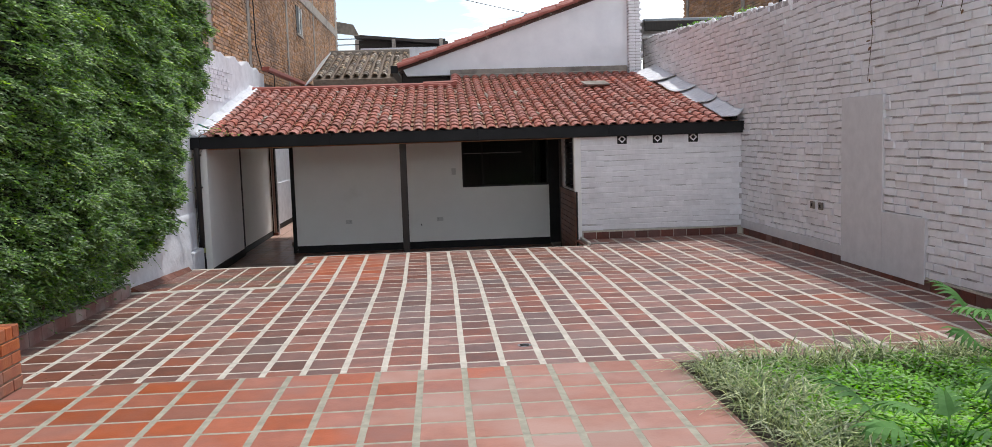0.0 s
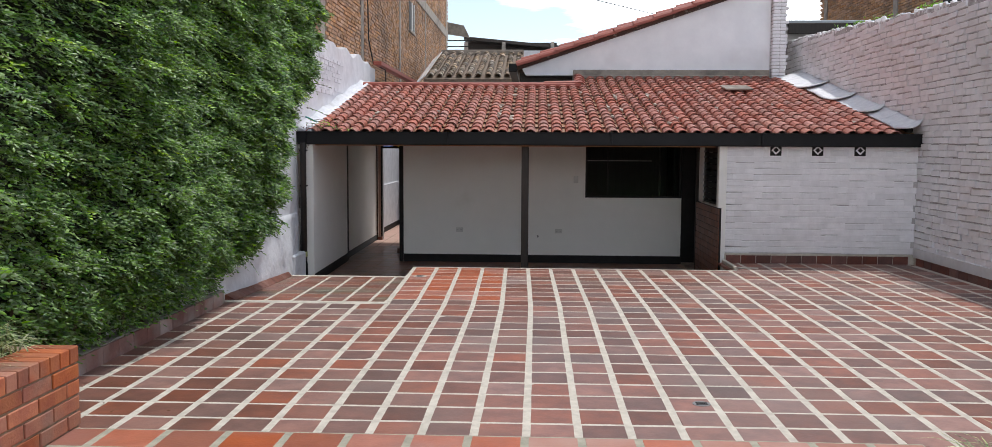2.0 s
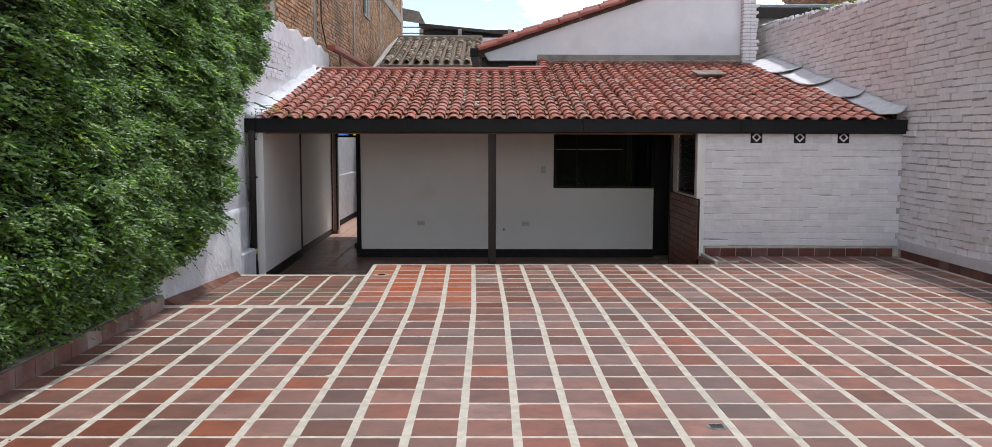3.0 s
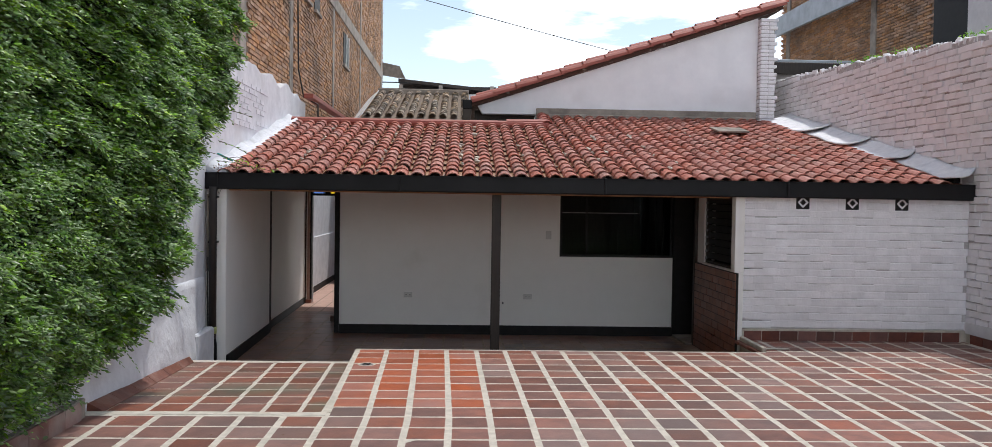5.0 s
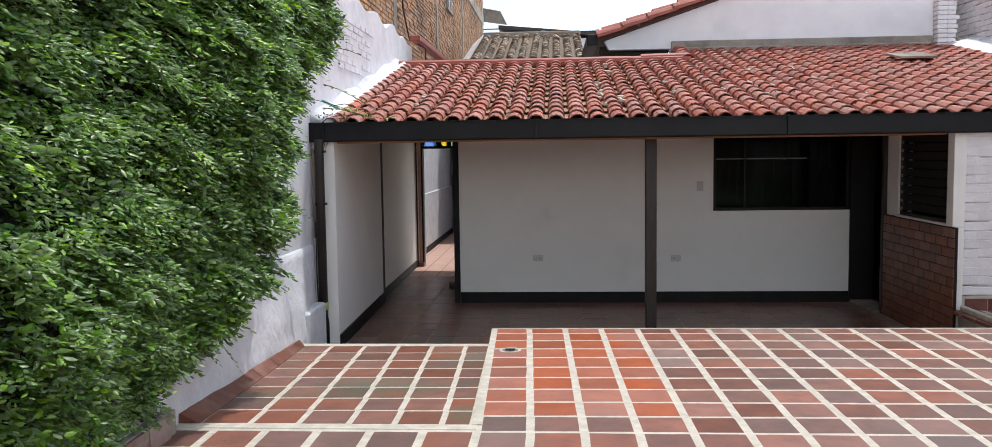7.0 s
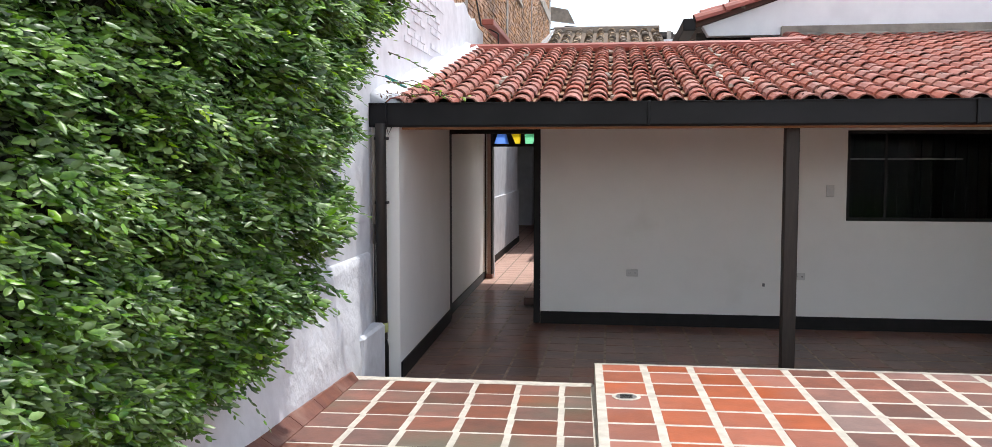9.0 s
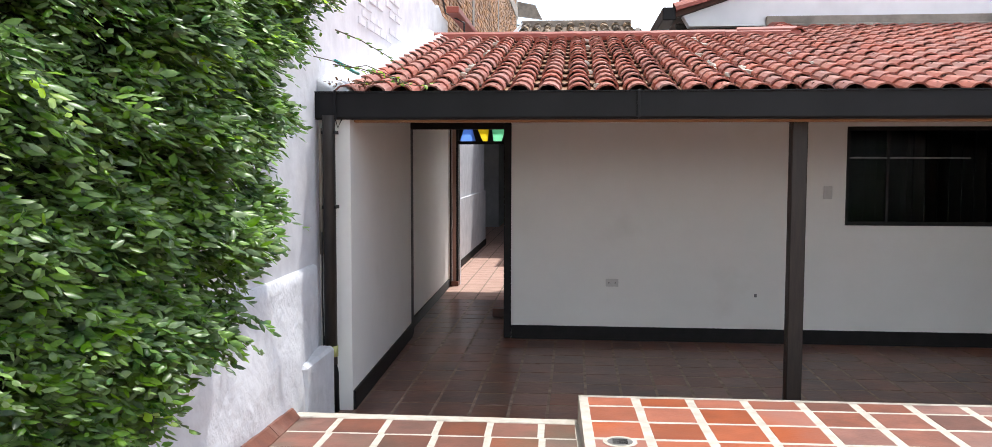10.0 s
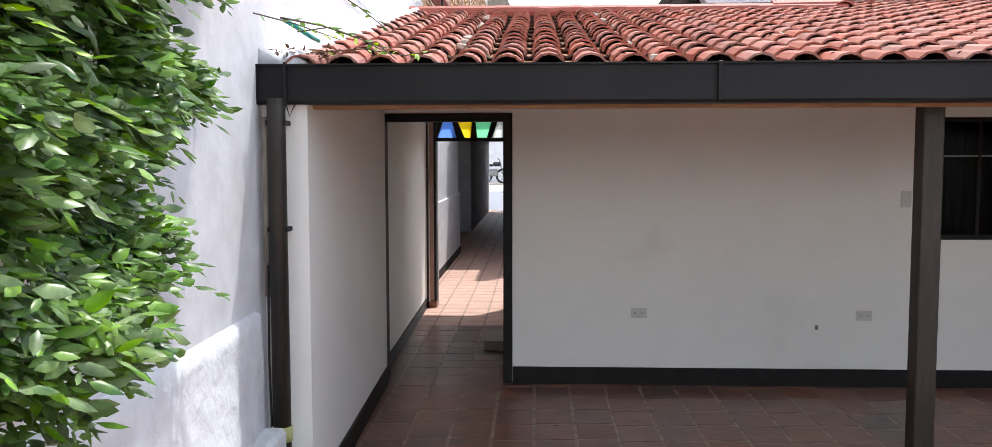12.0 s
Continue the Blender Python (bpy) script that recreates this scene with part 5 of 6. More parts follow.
def blades(name, mat, roots, length, width, lean):
    """Arching strap leaves of four joints each."""
    n = len(roots)
    yaw = rng.uniform(0, math.tau, n)
    d = np.stack([np.cos(yaw), np.sin(yaw), np.zeros(n)], 1)
    s = np.stack([-np.sin(yaw), np.cos(yaw), np.zeros(n)], 1)
    rows = []
    for k in range(5):
        t = k / 4
        p = roots + d * (length * lean * (t ** 1.6) * 0.9)[:, None]
        p = p + np.array([0, 0, 1.0]) * (length * (t * (1 - 0.55 * lean * t * 1.3)))[:, None]
        w = width * (1 - t ** 2 * 0.9) * 0.5
        rows.append((p + s * w[:, None], p - s * w[:, None]))
    v = np.stack([q for r in rows for q in r], 1).reshape(-1, 3)
    quad = np.array([(2 * k, 2 * k + 1, 2 * k + 3, 2 * k + 2) for k in range(4)])
    f = (np.arange(n)[:, None, None] * 10 + quad).reshape(-1, 4)
    return mesh_of(name, v.tolist(), f.tolist(), mat, True)


def grass_clump(x, y, z, n=36, spread=0.10, ln=0.26):
    ob = thing("variegated_grass", "clump of arching green and cream striped grass at the planting edge", "grass clump", (x, y, z), "variegated grass clumps")
    roots = np.stack([rng.normal(0, spread * 0.5, n), rng.normal(0, spread * 0.5, n), np.zeros(n)], 1)
    part("blades", blades("blades", GRASS_LEAF, roots, rng.uniform(0.6, 1.2, n) * ln, rng.uniform(0.008, 0.014, n), rng.uniform(0.5, 1.35, n)), ob)
    return ob


clumps = [grass_clump(0, 0, -50 - k, ln=0.27 + 0.03 * k) for k in range(3)]
spots = []
for i in range(20):
    spots.append((1.62 + i * 0.155 + random.uniform(-0.04, 0.04), 5.55 + random.uniform(-0.12, 0.10), -0.03))
    spots.append((1.70 + i * 0.155 + random.uniform(-0.04, 0.04), 5.36 + random.uniform(-0.08, 0.08), -0.03))
for i in range(22):
    spots.append((1.66 + random.uniform(-0.05, 0.09), 5.35 - i * 0.13, -0.03))
    spots.append((1.84 + random.uniform(-0.05, 0.09), 5.1 - i * 0.13, -0.03))
for i in range(16):
    spots.append((PX - 0.30 + random.uniform(-0.05, 0.05), PY - 0.22 - i * 0.15, PH - 0.02))
    spots.append((PX - 0.50 + random.uniform(-0.08, 0.08), PY - 0.20 - i * 0.15, PH - 0.02))
    spots.append((PX - 0.68 + random.uniform(-0.06, 0.06), PY - 0.24 - i * 0.15, PH - 0.02))
for k, (x, y, z) in enumerate(spots):
    base_ob = clumps[k % 3]
    if k < 3:
        base_ob.location = (x, y, z)
    else:
        s = random.uniform(0.85, 1.2) * (1.2 if x < 0 else 1.0)
        copy_thing(base_ob, pose(x, y, z, 0, 0, random.uniform(0, 360)) @ Matrix.Scale(s, 4))

# garden bed
structure("garden_bed", boxes("garden_bed", SOIL, [(1.53, RIGHT + 0.01, 1.8, 5.72, -0.9, -0.035)], 0.01), "dark planting bed beside the terrace")
structure("kerb_garden", boxes("kerb_garden", TILE_STUFF, [(1.50, 1.53, 1.8, 5.75, -0.5, -0.004), (1.53, RIGHT, 5.72, 5.76, -0.5, -0.02)], 0.004), "thin terracotta edging of the planting bed")
n = 64000
gx, gy = rng.uniform(1.75, 4.6, n), rng.uniform(2.2, 5.45, n)
gz = -0.03 + 0.07 * rng.random(n) + 0.03 * np.sin(gx * 7) * np.sin(gy * 6)
ga = unit(np.stack([rng.normal(0, 1, n), rng.normal(0, 1, n), rng.uniform(0.0, 0.5, n)], 1))
gn = unit(np.array([0, 0, 1.0]) + rng.normal(0, 0.35, (n, 3)))
gn = unit(gn - ga * (gn * ga).sum(-1, keepdims=True))
gs = rng.uniform(0.022, 0.040, n)
cover = tagged(part("ground_cover", leaves("ground_cover", COVER_LEAF, np.stack([gx, gy, gz], 1), ga, gn, gs, gs * 0.6), None, "low bright green creeping ground cover"), category="ground cover", kind="stuff")


def lobed_leaf(length=0.34):
    """A deeply lobed philodendron leaf lying along +y from its stalk."""
    lobes = 6
    spine = [(0, length * (i / lobes), 0.03 * math.sin(i / lobes * 2.6)) for i in range(lobes + 1)]
    v, f = list(spine), []
    v.append((0, length * 1.22, -0.02))
    end = len(v) - 1
    for side in (1, -1):
        inner = []
        for i in range(lobes + 1):
            k = i / lobes
            w = length * (0.13 + 0.10 * math.sin(math.pi * min(1, k + 0.15)))
            v.append((side * w * (1 - 0.6 * k), spine[i][1] + 0.05 * length, spine[i][2] + 0.012))
            inner.append(len(v) - 1)
        for i in range(lobes):
            q = (i, inner[i], inner[i + 1], i + 1)
            f.append(q if side > 0 else q[::-1])
            k = i / lobes
            reach = length * (0.66 - 0.34 * abs(k - 0.3)) * random.uniform(0.88, 1.08)
            a = radians(78 - 52 * k)
            dx, dy = side * math.sin(a), math.cos(a)
            bx, by = 0, (spine[i][1] + spine[i + 1][1]) / 2
            wd = length * 0.075
            m0 = (bx + dx * reach * 0.62 - side * dy * -wd * 0.9, by + dy * reach * 0.62 - abs(dx) * wd, 0.022)
            m1 = (bx + dx * reach * 0.62 - side * dy * wd * 0.9, by + dy * reach * 0.62 + abs(dx) * wd, 0.022)
            v += [m0, m1, (bx + dx * reach, by + dy * reach, -0.02)]
            n = len(v)
            for q in ((inner[i], n - 3, n - 2, inner[i + 1]), (n - 3, n - 1, n - 2)):
                f.append(q if side > 0 else q[::-1])
        q = (lobes, inner[lobes], end)
        f.append(q if side > 0 else q[::-1])
    return mesh_of("lobed_leaf", v, f, PHILO_LEAF, False)


def philodendron(x, y, z, n, tall, name="philodendron"):
    ob = thing(name, "split leaf philodendron with deeply cut glossy green leaves in the bed", "plant", (x, y, z))
    for i in range(n):
        yaw = i * 2.4 + random.uniform(-0.3, 0.3)
        r, h = random.uniform(0.16, 0.34), tall * random.uniform(0.6, 1.1)
        tip = Vector((math.cos(yaw) * r, math.sin(yaw) * r, h))
        bm = bmesh.new()
        tube(bm, [(0, 0, 0), tip * 0.5 + Vector((0, 0, 0.06)), tip], 0.006, 5, 0.7)
        stalk = part("stalk", finish(bm, "stalk", PHILO_LEAF), ob)
        m = Matrix.Translation(tip) @ Euler((random.uniform(-0.2, 0.65), random.uniform(-0.4, 0.4), yaw - math.pi / 2), "XYZ").to_matrix().to_4x4()
        part("leaf", lobed_leaf(random.uniform(0.15, 0.23)), ob, "", m)
    return ob


philodendron(3.35, 4.85, -0.03, 12, 0.40)
philodendron(3.85, 5.0, -0.03, 10, 0.48)
philodendron(2.25, 3.75, -0.03, 8, 0.26)
philodendron(2.95, 3.9, -0.03, 9, 0.36)
strap = thing("strap_leaf_plant", "tall plant with long pale green strap leaves in the brick planter", "plant", (-3.2, 4.85, PH - 0.06))
part("blades", blades("blades", COVER_LEAF, np.zeros((16, 3)) + rng.normal(0, 0.03, (16, 3)) * np.array([1, 1, 0]), rng.uniform(0.45, 0.7, 16), rng.uniform(0.018, 0.028, 16), rng.uniform(0.5, 1.1, 16)), strap)

# drain, box, litter
drain = thing("floor_drain", "round steel drain grate set in the patio tiles", "drain", (0.604, 6.73, PATIO))
bm = bmesh.new()
tube(bm, [(0, 0, -0.01), (0, 0, 0.003)], 0.055, 18)
part("rim", finish(bm, "rim", STEEL), drain)
for i in range(5):
    part("slot", boxes("slot", BASE_DARK, [(-0.035, 0.035, -0.032 + i * 0.015, -0.026 + i * 0.015, 0.003, 0.0045)]), drain)
drain2 = thing("floor_drain", "worn steel drain grate ringed with cement in the red tiles", "drain", (-1.79, 11.92, PATIO))
bm = bmesh.new()
tube(bm, [(0, 0, -0.01), (0, 0, 0.0025)], 0.082, 14)
part("ring", finish(bm, "ring", MORTAR), drain2, "rough cement ring")
bm = bmesh.new()
tube(bm, [(0, 0, -0.01), (0, 0, 0.003)], 0.06, 18)
part("rim", finish(bm, "rim", STEEL), drain2)
for i in range(5):
    part("slot", boxes("slot", BASE_DARK, [(-0.035, 0.035, -0.032 + i * 0.015, -0.026 + i * 0.015, 0.003, 0.0045)]), drain2)
stone = thing("brick_doorstop", "dark loose brick lying against the passage wall", "doorstop", (-2.75, 17.1, PORCH))
part("block", boxes("block", TILE_DARK, [(-0.12, 0.12, -0.06, 0.06, 0, 0.09)], 0.008), stone)
spout = thing("drain_channel", "pale cement drain spout at the corner of the white brick wall", "drain", (2.19, 13.2, PATIO))
part("lip", boxes("lip", MORTAR, [(-0.07, -0.02, -0.45, 0.28, 0, 0.05), (-0.02, 0.28, -0.30, -0.24, 0, 0.014)], 0.008), spout)
for k, (x, y, z) in enumerate([(-2.318, 14.9, PORCH), (-3.1, 14.2, PORCH)] + [(random.uniform(-3.4, -2.0), random.uniform(6.2, 10.0), PATIO) for _ in range(34)]):
    a = np.array([[math.cos(k * 2.1), math.sin(k * 2.1), 0.15]])
    s = 0.045 if k == 0 else random.uniform(0.012, 0.03)
    tagged(part("fallen_leaf", leaves("fallen_leaf", DRY_LEAF, np.array([[0, 0, 0.010]]), unit(a), np.array([[0, 0.05, 1.0]]), np.array([s]), np.array([s * 0.5])), None, "small dry brown leaf lying on the tiles", pose(x, y, z)), category="leaf", group="fallen leaves")

# leaf litter and a trailing creeper on the gutter's corner
litter = thing("creeper_litter", "dry leaves and a pale creeper trailing over the gutter corner", "creeper", (-3.45, 13.45, 1.66))
m = 110
bs = np.stack([rng.uniform(-0.16, 0.16, m), rng.uniform(-0.02, 0.20, m), rng.uniform(0.02, 0.07, m)], 1)
a_ = unit(rng.normal(0, 1, (m, 3)) * np.array([1, 1, 0.4]))
n_ = unit(np.cross(a_, rng.normal(0, 1, (m, 3)) * np.array([1, 1, 0.2])))
tagged(part("dry_leaves", leaves("dry_leaves", DRY_LEAF, bs, a_, n_, rng.uniform(0.02, 0.045, m), rng.uniform(0.008, 0.018, m)), litter, "dry brown leaves"), kind="stuff")
for run in ([(-0.05, 0.02, 0.14), (0.10, 0.02, 0.16), (0.22, -0.02, 0.11), (0.34, -0.06, 0.06), (0.42, -0.12, 0.0)], [(0.0, 0.05, 0.05), (0.25, 0.0, 0.06), (0.45, -0.08, 0.02), (0.60, -0.11, 0.04)], [(-0.25, -0.05, 0.22), (-0.05, -0.02, 0.17), (0.15, 0.0, 0.10)]):
    bm = bmesh.new()
    tube(bm, run, 0.0035, 5, 0.6)
    part("stem", finish(bm, "stem", TWIG), litter)
    p = np.array(run)
    m = 9
    u = rng.uniform(0.2, len(run) - 1.01, m)
    k = u.astype(int)
    bs = p[k] + (p[k + 1] - p[k]) * (u - k)[:, None]
    a_ = unit((p[k + 1] - p[k]) * 3 + rng.normal(0, 0.6, (m, 3)) + np.array([0, -0.3, -0.2]))
    n_ = unit(np.array([0.1, -0.4, 1.0]) + rng.normal(0, 0.3, (m, 3)))
    n_ = unit(n_ - a_ * (n_ * a_).sum(-1, keepdims=True))
    tagged(part("leaf_spray", leaves("leaf_spray", BRIGHT_LEAF, bs, a_, n_, rng.uniform(0.03, 0.05, m), rng.uniform(0.012, 0.02, m)), litter, "pale green creeper leaves"), kind="stuff")

# white cement fillet where the roof meets the left wall, with a scrap of hose
bm = bmesh.new()
rows = []
for i in range(16):
    y = 13.47 + i * 0.30
    z = roof_z(max(y, EAVE_Y))
    lift = 0.10 + 0.02 * math.sin(i * 1.7)
    wd = 0.15 + 0.015 * math.sin(i * 2.3)
    rows.append([bm.verts.new(p) for p in ((LEFT - 0.09, y, z + lift + 0.03), (LEFT + 0.03, y, z + lift - 0.03), (LEFT + wd * 0.6, y, z + 0.10), (LEFT + wd, y, z + 0.045), (LEFT + wd, y, z - 0.02), (LEFT - 0.09, y, z - 0.02))])
for a, b in zip(rows, rows[1:]):
    for k in range(6):
        bm.faces.new((a[k], a[(k + 1) % 6], b[(k + 1) % 6], b[k]))
bm.faces.new(rows[0][::-1])
bm.faces.new(rows[-1])
part("fillet", finish(bm, "fillet", ROUGH_WHITE, True), roof_bed, "lumpy white cement fillet along the wall")
hose = thing("hose_piece", "short piece of teal hose lying on the white roof fillet", "hose", (LEFT + 0.10, 13.5, 1.80))
bm = bmesh.new()
tube(bm, [(-0.03, -0.06, 0.05), (0.0, 0.03, 0.03), (0.04, 0.12, 0.0), (0.06, 0.20, -0.01)], 0.011, 7)
part("hose_run", finish(bm, "hose_run", TEAL, True), hose)


def motorbike():
    """A small road motorbike, seen far off through the passage."""
    ob = thing("motorcycle", "black motorcycle parked across the street beyond the passage", "motorcycle", (-4.25, 47.5, 0.16))
    for y, x in ((0.0, -0.35), (0.0, 0.45)):
        bm = bmesh.new()
        pts = [(x + math.cos(a) * 0.29, y, 0.31 + math.sin(a) * 0.29) for a in np.linspace(0, math.tau, 17)]
        tube(bm, pts, 0.05, 7)
        wh = part("wheel", finish(bm, "wheel", WIRE, True), ob)
        bm = bmesh.new()
        for k in range(6):
            a = k * math.pi / 3
            tube(bm, [(x, y, 0.31), (x + math.cos(a) * 0.26, y, 0.31 + math.sin(a) * 0.26)], 0.012, 5)
        part("spokes", finish(bm, "spokes", STEEL), wh)
    part("engine", boxes("engine", STEEL, [(-0.15, 0.2, -0.12, 0.12, 0.3, 0.6)], 0.04), ob)
    part("tank", boxes("tank", WIRE, [(0.0, 0.35, -0.13, 0.13, 0.72, 0.92)], 0.06), ob)
    part("seat", boxes("seat", BASE_DARK, [(-0.5, 0.02, -0.12, 0.12, 0.72, 0.82)], 0.03), ob)
    bm = bmesh.new()
    tube(bm, [(0.45, 0, 0.31), (0.34, 0, 0.75), (0.28, 0, 1.0)], 0.03, 6)
    part("fork", finish(bm, "fork", STEEL), ob)
    bm = bmesh.new()
    tube(bm, [(0.22, -0.35, 1.05), (0.28, 0, 1.0), (0.22, 0.35, 1.05)], 0.018, 6)
    part("handlebar", finish(bm, "handlebar", WIRE), ob)


motorbike()
structure("road", mesh_of("road", [(-60, 37.9, -0.45), (60, 37.9, -0.45), (60, 46.0, 0.12), (-60, 46.0, 0.12), (-60, 37.9, -0.95), (60, 37.9, -0.95), (60, 46.0, -0.95), (-60, 46.0, -0.95)], [(0, 1, 2, 3), (7, 6, 5, 4), (0, 4, 5, 1), (1, 5, 6, 2), (2, 6, 7, 3), (3, 7, 4, 0)], GREY_PLASTER), "pale concrete street beyond the passage")
structure("pavement", boxes("pavement", CONCRETE, [(-60, 60, 46.0, 50.0, -0.9, 0.16)]), "concrete pavement across the street")
street_house = thing("street_house", "plain white house front across the street", "house", (-4.0, 50.2, 0.1))
part("wall", boxes("wall", WHITE, [(-8, 8, 0, 4, -0.5, 2.4)]), street_house)
street_door = thing("door_frame", "black post of the street door at the passage end", "door frame", (-4.10, 37.65, PORCH))
part("jamb", boxes("jamb", BASE_DARK, [(-0.08, 0.08, -0.05, 0.05, 0, 2.2)], 0.005), street_door)

# bare hanging twigs on the right wall
for k, (y, ln) in enumerate(((7.6, 0.5), (8.3, 0.35), (9.3, 1.0), (7.9, 0.42), (9.0, 0.2))):
    tw = thing("hanging_twig", "dry brown creeper twig hanging down the white brick wall", "twig", (RIGHT - 0.03, y, 3.0))
    bm = bmesh.new()
    tube(bm, [(0, 0, 0.25), (-0.03, 0.05, 0.0), (-0.01, 0.02, -ln * 0.5), (-0.02, 0.10, -ln)], 0.006, 5, 0.5)
    part("stem", finish(bm, "stem", TWIG), tw)
    m = 7
    tt = rng.random(m)
    bs = np.stack([np.full(m, -0.02), 0.06 * tt, -ln * tt], 1)
    a_ = unit(rng.normal(0, 1, (m, 3)) + np.array([0, 0, -1.5]))
    n_ = unit(np.cross(a_, rng.normal(0, 1, (m, 3))))
    part("dry_leaves", leaves("dry_leaves", DRY_LEAF, bs, a_, n_, np.full(m, 0.05), np.full(m, 0.022)), tw)


# ---- pieces of walls, floors and roofs ----
def joint_x(k, y):
    return -1.868 + 0.2835 * k - max(0.0, y - 10.0) / 2.6 * float(np.interp(k, [0, 4, 14], [0.092, 0.05, 0.035]))


def tile_mesh(mat):
    v = [(-0.5, -0.5, -0.03), (0.5, -0.5, -0.03), (0.5, 0.5, -0.03), (-0.5, 0.5, -0.03), (-0.5, -0.5, -0.003), (0.5, -0.5, -0.003), (0.5, 0.5, -0.003), (-0.5, 0.5, -0.003), (-0.485, -0.485, 0), (0.485, -0.485, 0), (0.485, 0.485, 0), (-0.485, 0.485, 0)]
    f = [(0, 1, 5, 4), (1, 2, 6, 5), (2, 3, 7, 6), (3, 0, 4, 7), (4, 5, 9, 8), (5, 6, 10, 9), (6, 7, 11, 10), (7, 4, 8, 11), (8, 9, 10, 11)]
    return mesh_of("tile", v, f, mat)


tile_worn, tile_red, tile_dark = tile_mesh(TILE), tile_mesh(TILE_RED), tile_mesh(TILE_DARK)
tile_pale, tile_passage = tile_mesh(TILE_PALE), tile_mesh(TILE_PASSAGE)
patio_tiles = []
for r in range(-4, 25):
    y1 = 12.53 - 0.28 * r if r <= 9 else 10.01 - 0.2865 * (r - 9)
    y0 = y1 - (0.28 if r < 9 else 0.2865)
    ya, yb = y0 + 0.0135, y1 - 0.0135
    for k in range(-7, 24):
        yc = (ya + yb) / 2
        xa, xb = joint_x(k, yc) + 0.0215, joint_x(k + 1, yc) - 0.0215
        y_lo, y_hi = ya, yb
        if yc > 10.1 and k < 0:
            continue
        if yc < 5.76:
            continue
        if xa < -3.535:
            xa = -3.53
        if xb > RIGHT - 0.03:
            xb = RIGHT - 0.03
        if xb - xa < 0.04:
            continue
        if (xa + xb) / 2 < 2.15:
            if y_lo > 12.6:
                continue
            y_hi = min(y_hi, 12.70)
        else:
            y_hi = min(y_hi, 13.53)
        if r == -1 and (xa + xb) / 2 < 2.15:
            y_hi = 12.70
        if y_hi - y_lo < 0.04:
            continue
        patio_tiles.append(((xa + xb) / 2, (y_lo + y_hi) / 2, xb - xa, y_hi - y_lo))
near = sorted(patio_tiles, key=lambda q: abs(q[0] + 1.3) + abs(q[1] - 9.6) * 0.55)
heap = Heap()
for i, (x, y, w, d) in enumerate(near):
    lean = -0.02 if y > 10.1 and x < 0 else 0.0
    m = Matrix.Translation((x, y, PATIO + random.uniform(0.0, 0.0008))) @ Euler((random.uniform(-0.006, 0.006), random.uniform(-0.006, 0.006), random.uniform(-0.010, 0.010) - lean)).to_matrix().to_4x4() @ Matrix.Diagonal((w, d, 1, 1))
    red = y > 10.15 and x < -0.82
    if i < 290:
        part("tile", tile_red if red else tile_worn, patio_bed, "", m)
    else:
        heap.add(tile_worn, m)
tagged(part("far_tiles", heap.mesh("far_tiles", TILE_STUFF), patio_bed, "worn clay tiles"), kind="stuff")
tile_ramp = tile_mesh(TILE_RAMP)
# ramp
RAMP_TILT = (RAMP_END - PATIO) / 2.51


def ramp_joint(k, y):
    """Centre line of the joint left of column k, which fans out towards the porch."""
    q = (y - 10.05) / 2.3
    return (-3.40, -3.125, -2.855, -2.575, -2.325, -2.065, -1.905)[k] - (0.155, 0.155, 0.15, 0.15, 0.125, 0.11, 0.08)[k] * q


for k in range(6):
    for r in range(8):
        y0, y1 = 10.125 + r * 0.301 + 0.012, 10.125 + (r + 1) * 0.301 - 0.012
        yc = (y0 + y1) / 2
        xa, xb = ramp_joint(k, yc) + (0.017 if k else 0.0), ramp_joint(k + 1, yc) - (0.017 if k < 5 else 0.012)
        skew = math.atan2(ramp_joint(k, y0) - ramp_joint(k, y1), y1 - y0)
        zc = PATIO + RAMP_TILT * (yc - 10.09)
        part("tile", tile_ramp, ramp_bed, "", Matrix.Translation(((xa + xb) / 2, yc, zc + random.uniform(0.0008, 0.0016))) @ Euler((math.atan(RAMP_TILT), 0, skew * 0.5 + random.uniform(-0.006, 0.006))).to_matrix().to_4x4() @ Matrix.Diagonal((xb - xa, y1 - y0, 1, 1)))
# terrace
def terrace_joint(k):
    x = -0.455 + (k - 3) * 0.282
    return x if x > -0.9 else -0.9 + (x + 0.9) * 1.09


for r in range(11):
    for k in range(-8, 14):
        y1 = 5.755 - 0.28 * r
        xa, xb = terrace_joint(k) + 0.018, terrace_joint(k + 1) - 0.018
        xb = min(xb, 1.495)
        if xb - xa < 0.05 or xa < PX - 0.3:
            continue
        part("tile", tile_pale if xa + random.uniform(-0.7, 0.7) > -0.35 else tile_red, terrace_bed, "", Matrix.Translation(((xa + xb) / 2, y1 - 0.135, TERRACE + random.uniform(0.0, 0.0006))) @ Euler((0, 0, random.uniform(-0.006, 0.006))).to_matrix().to_4x4() @ Matrix.Diagonal((xb - xa, 0.256, 1, 1)))
heap = Heap()
for r in range(11, 34):
    for k in range(-8, 14):
        xa, xb = terrace_joint(k) + 0.018, min(terrace_joint(k + 1) - 0.018, 1.495)
        if xb - xa > 0.05 and xa > PX - 0.3:
            heap.add(tile_red, Matrix.Translation(((xa + xb) / 2, 5.62 - 0.28 * r, TERRACE + 0.002)) @ Matrix.Diagonal((xb - xa, 0.256, 1, 1)))
tagged(part("far_tiles", heap.mesh("far_tiles", TILE_RED), terrace_bed, "red clay tiles"), kind="stuff")
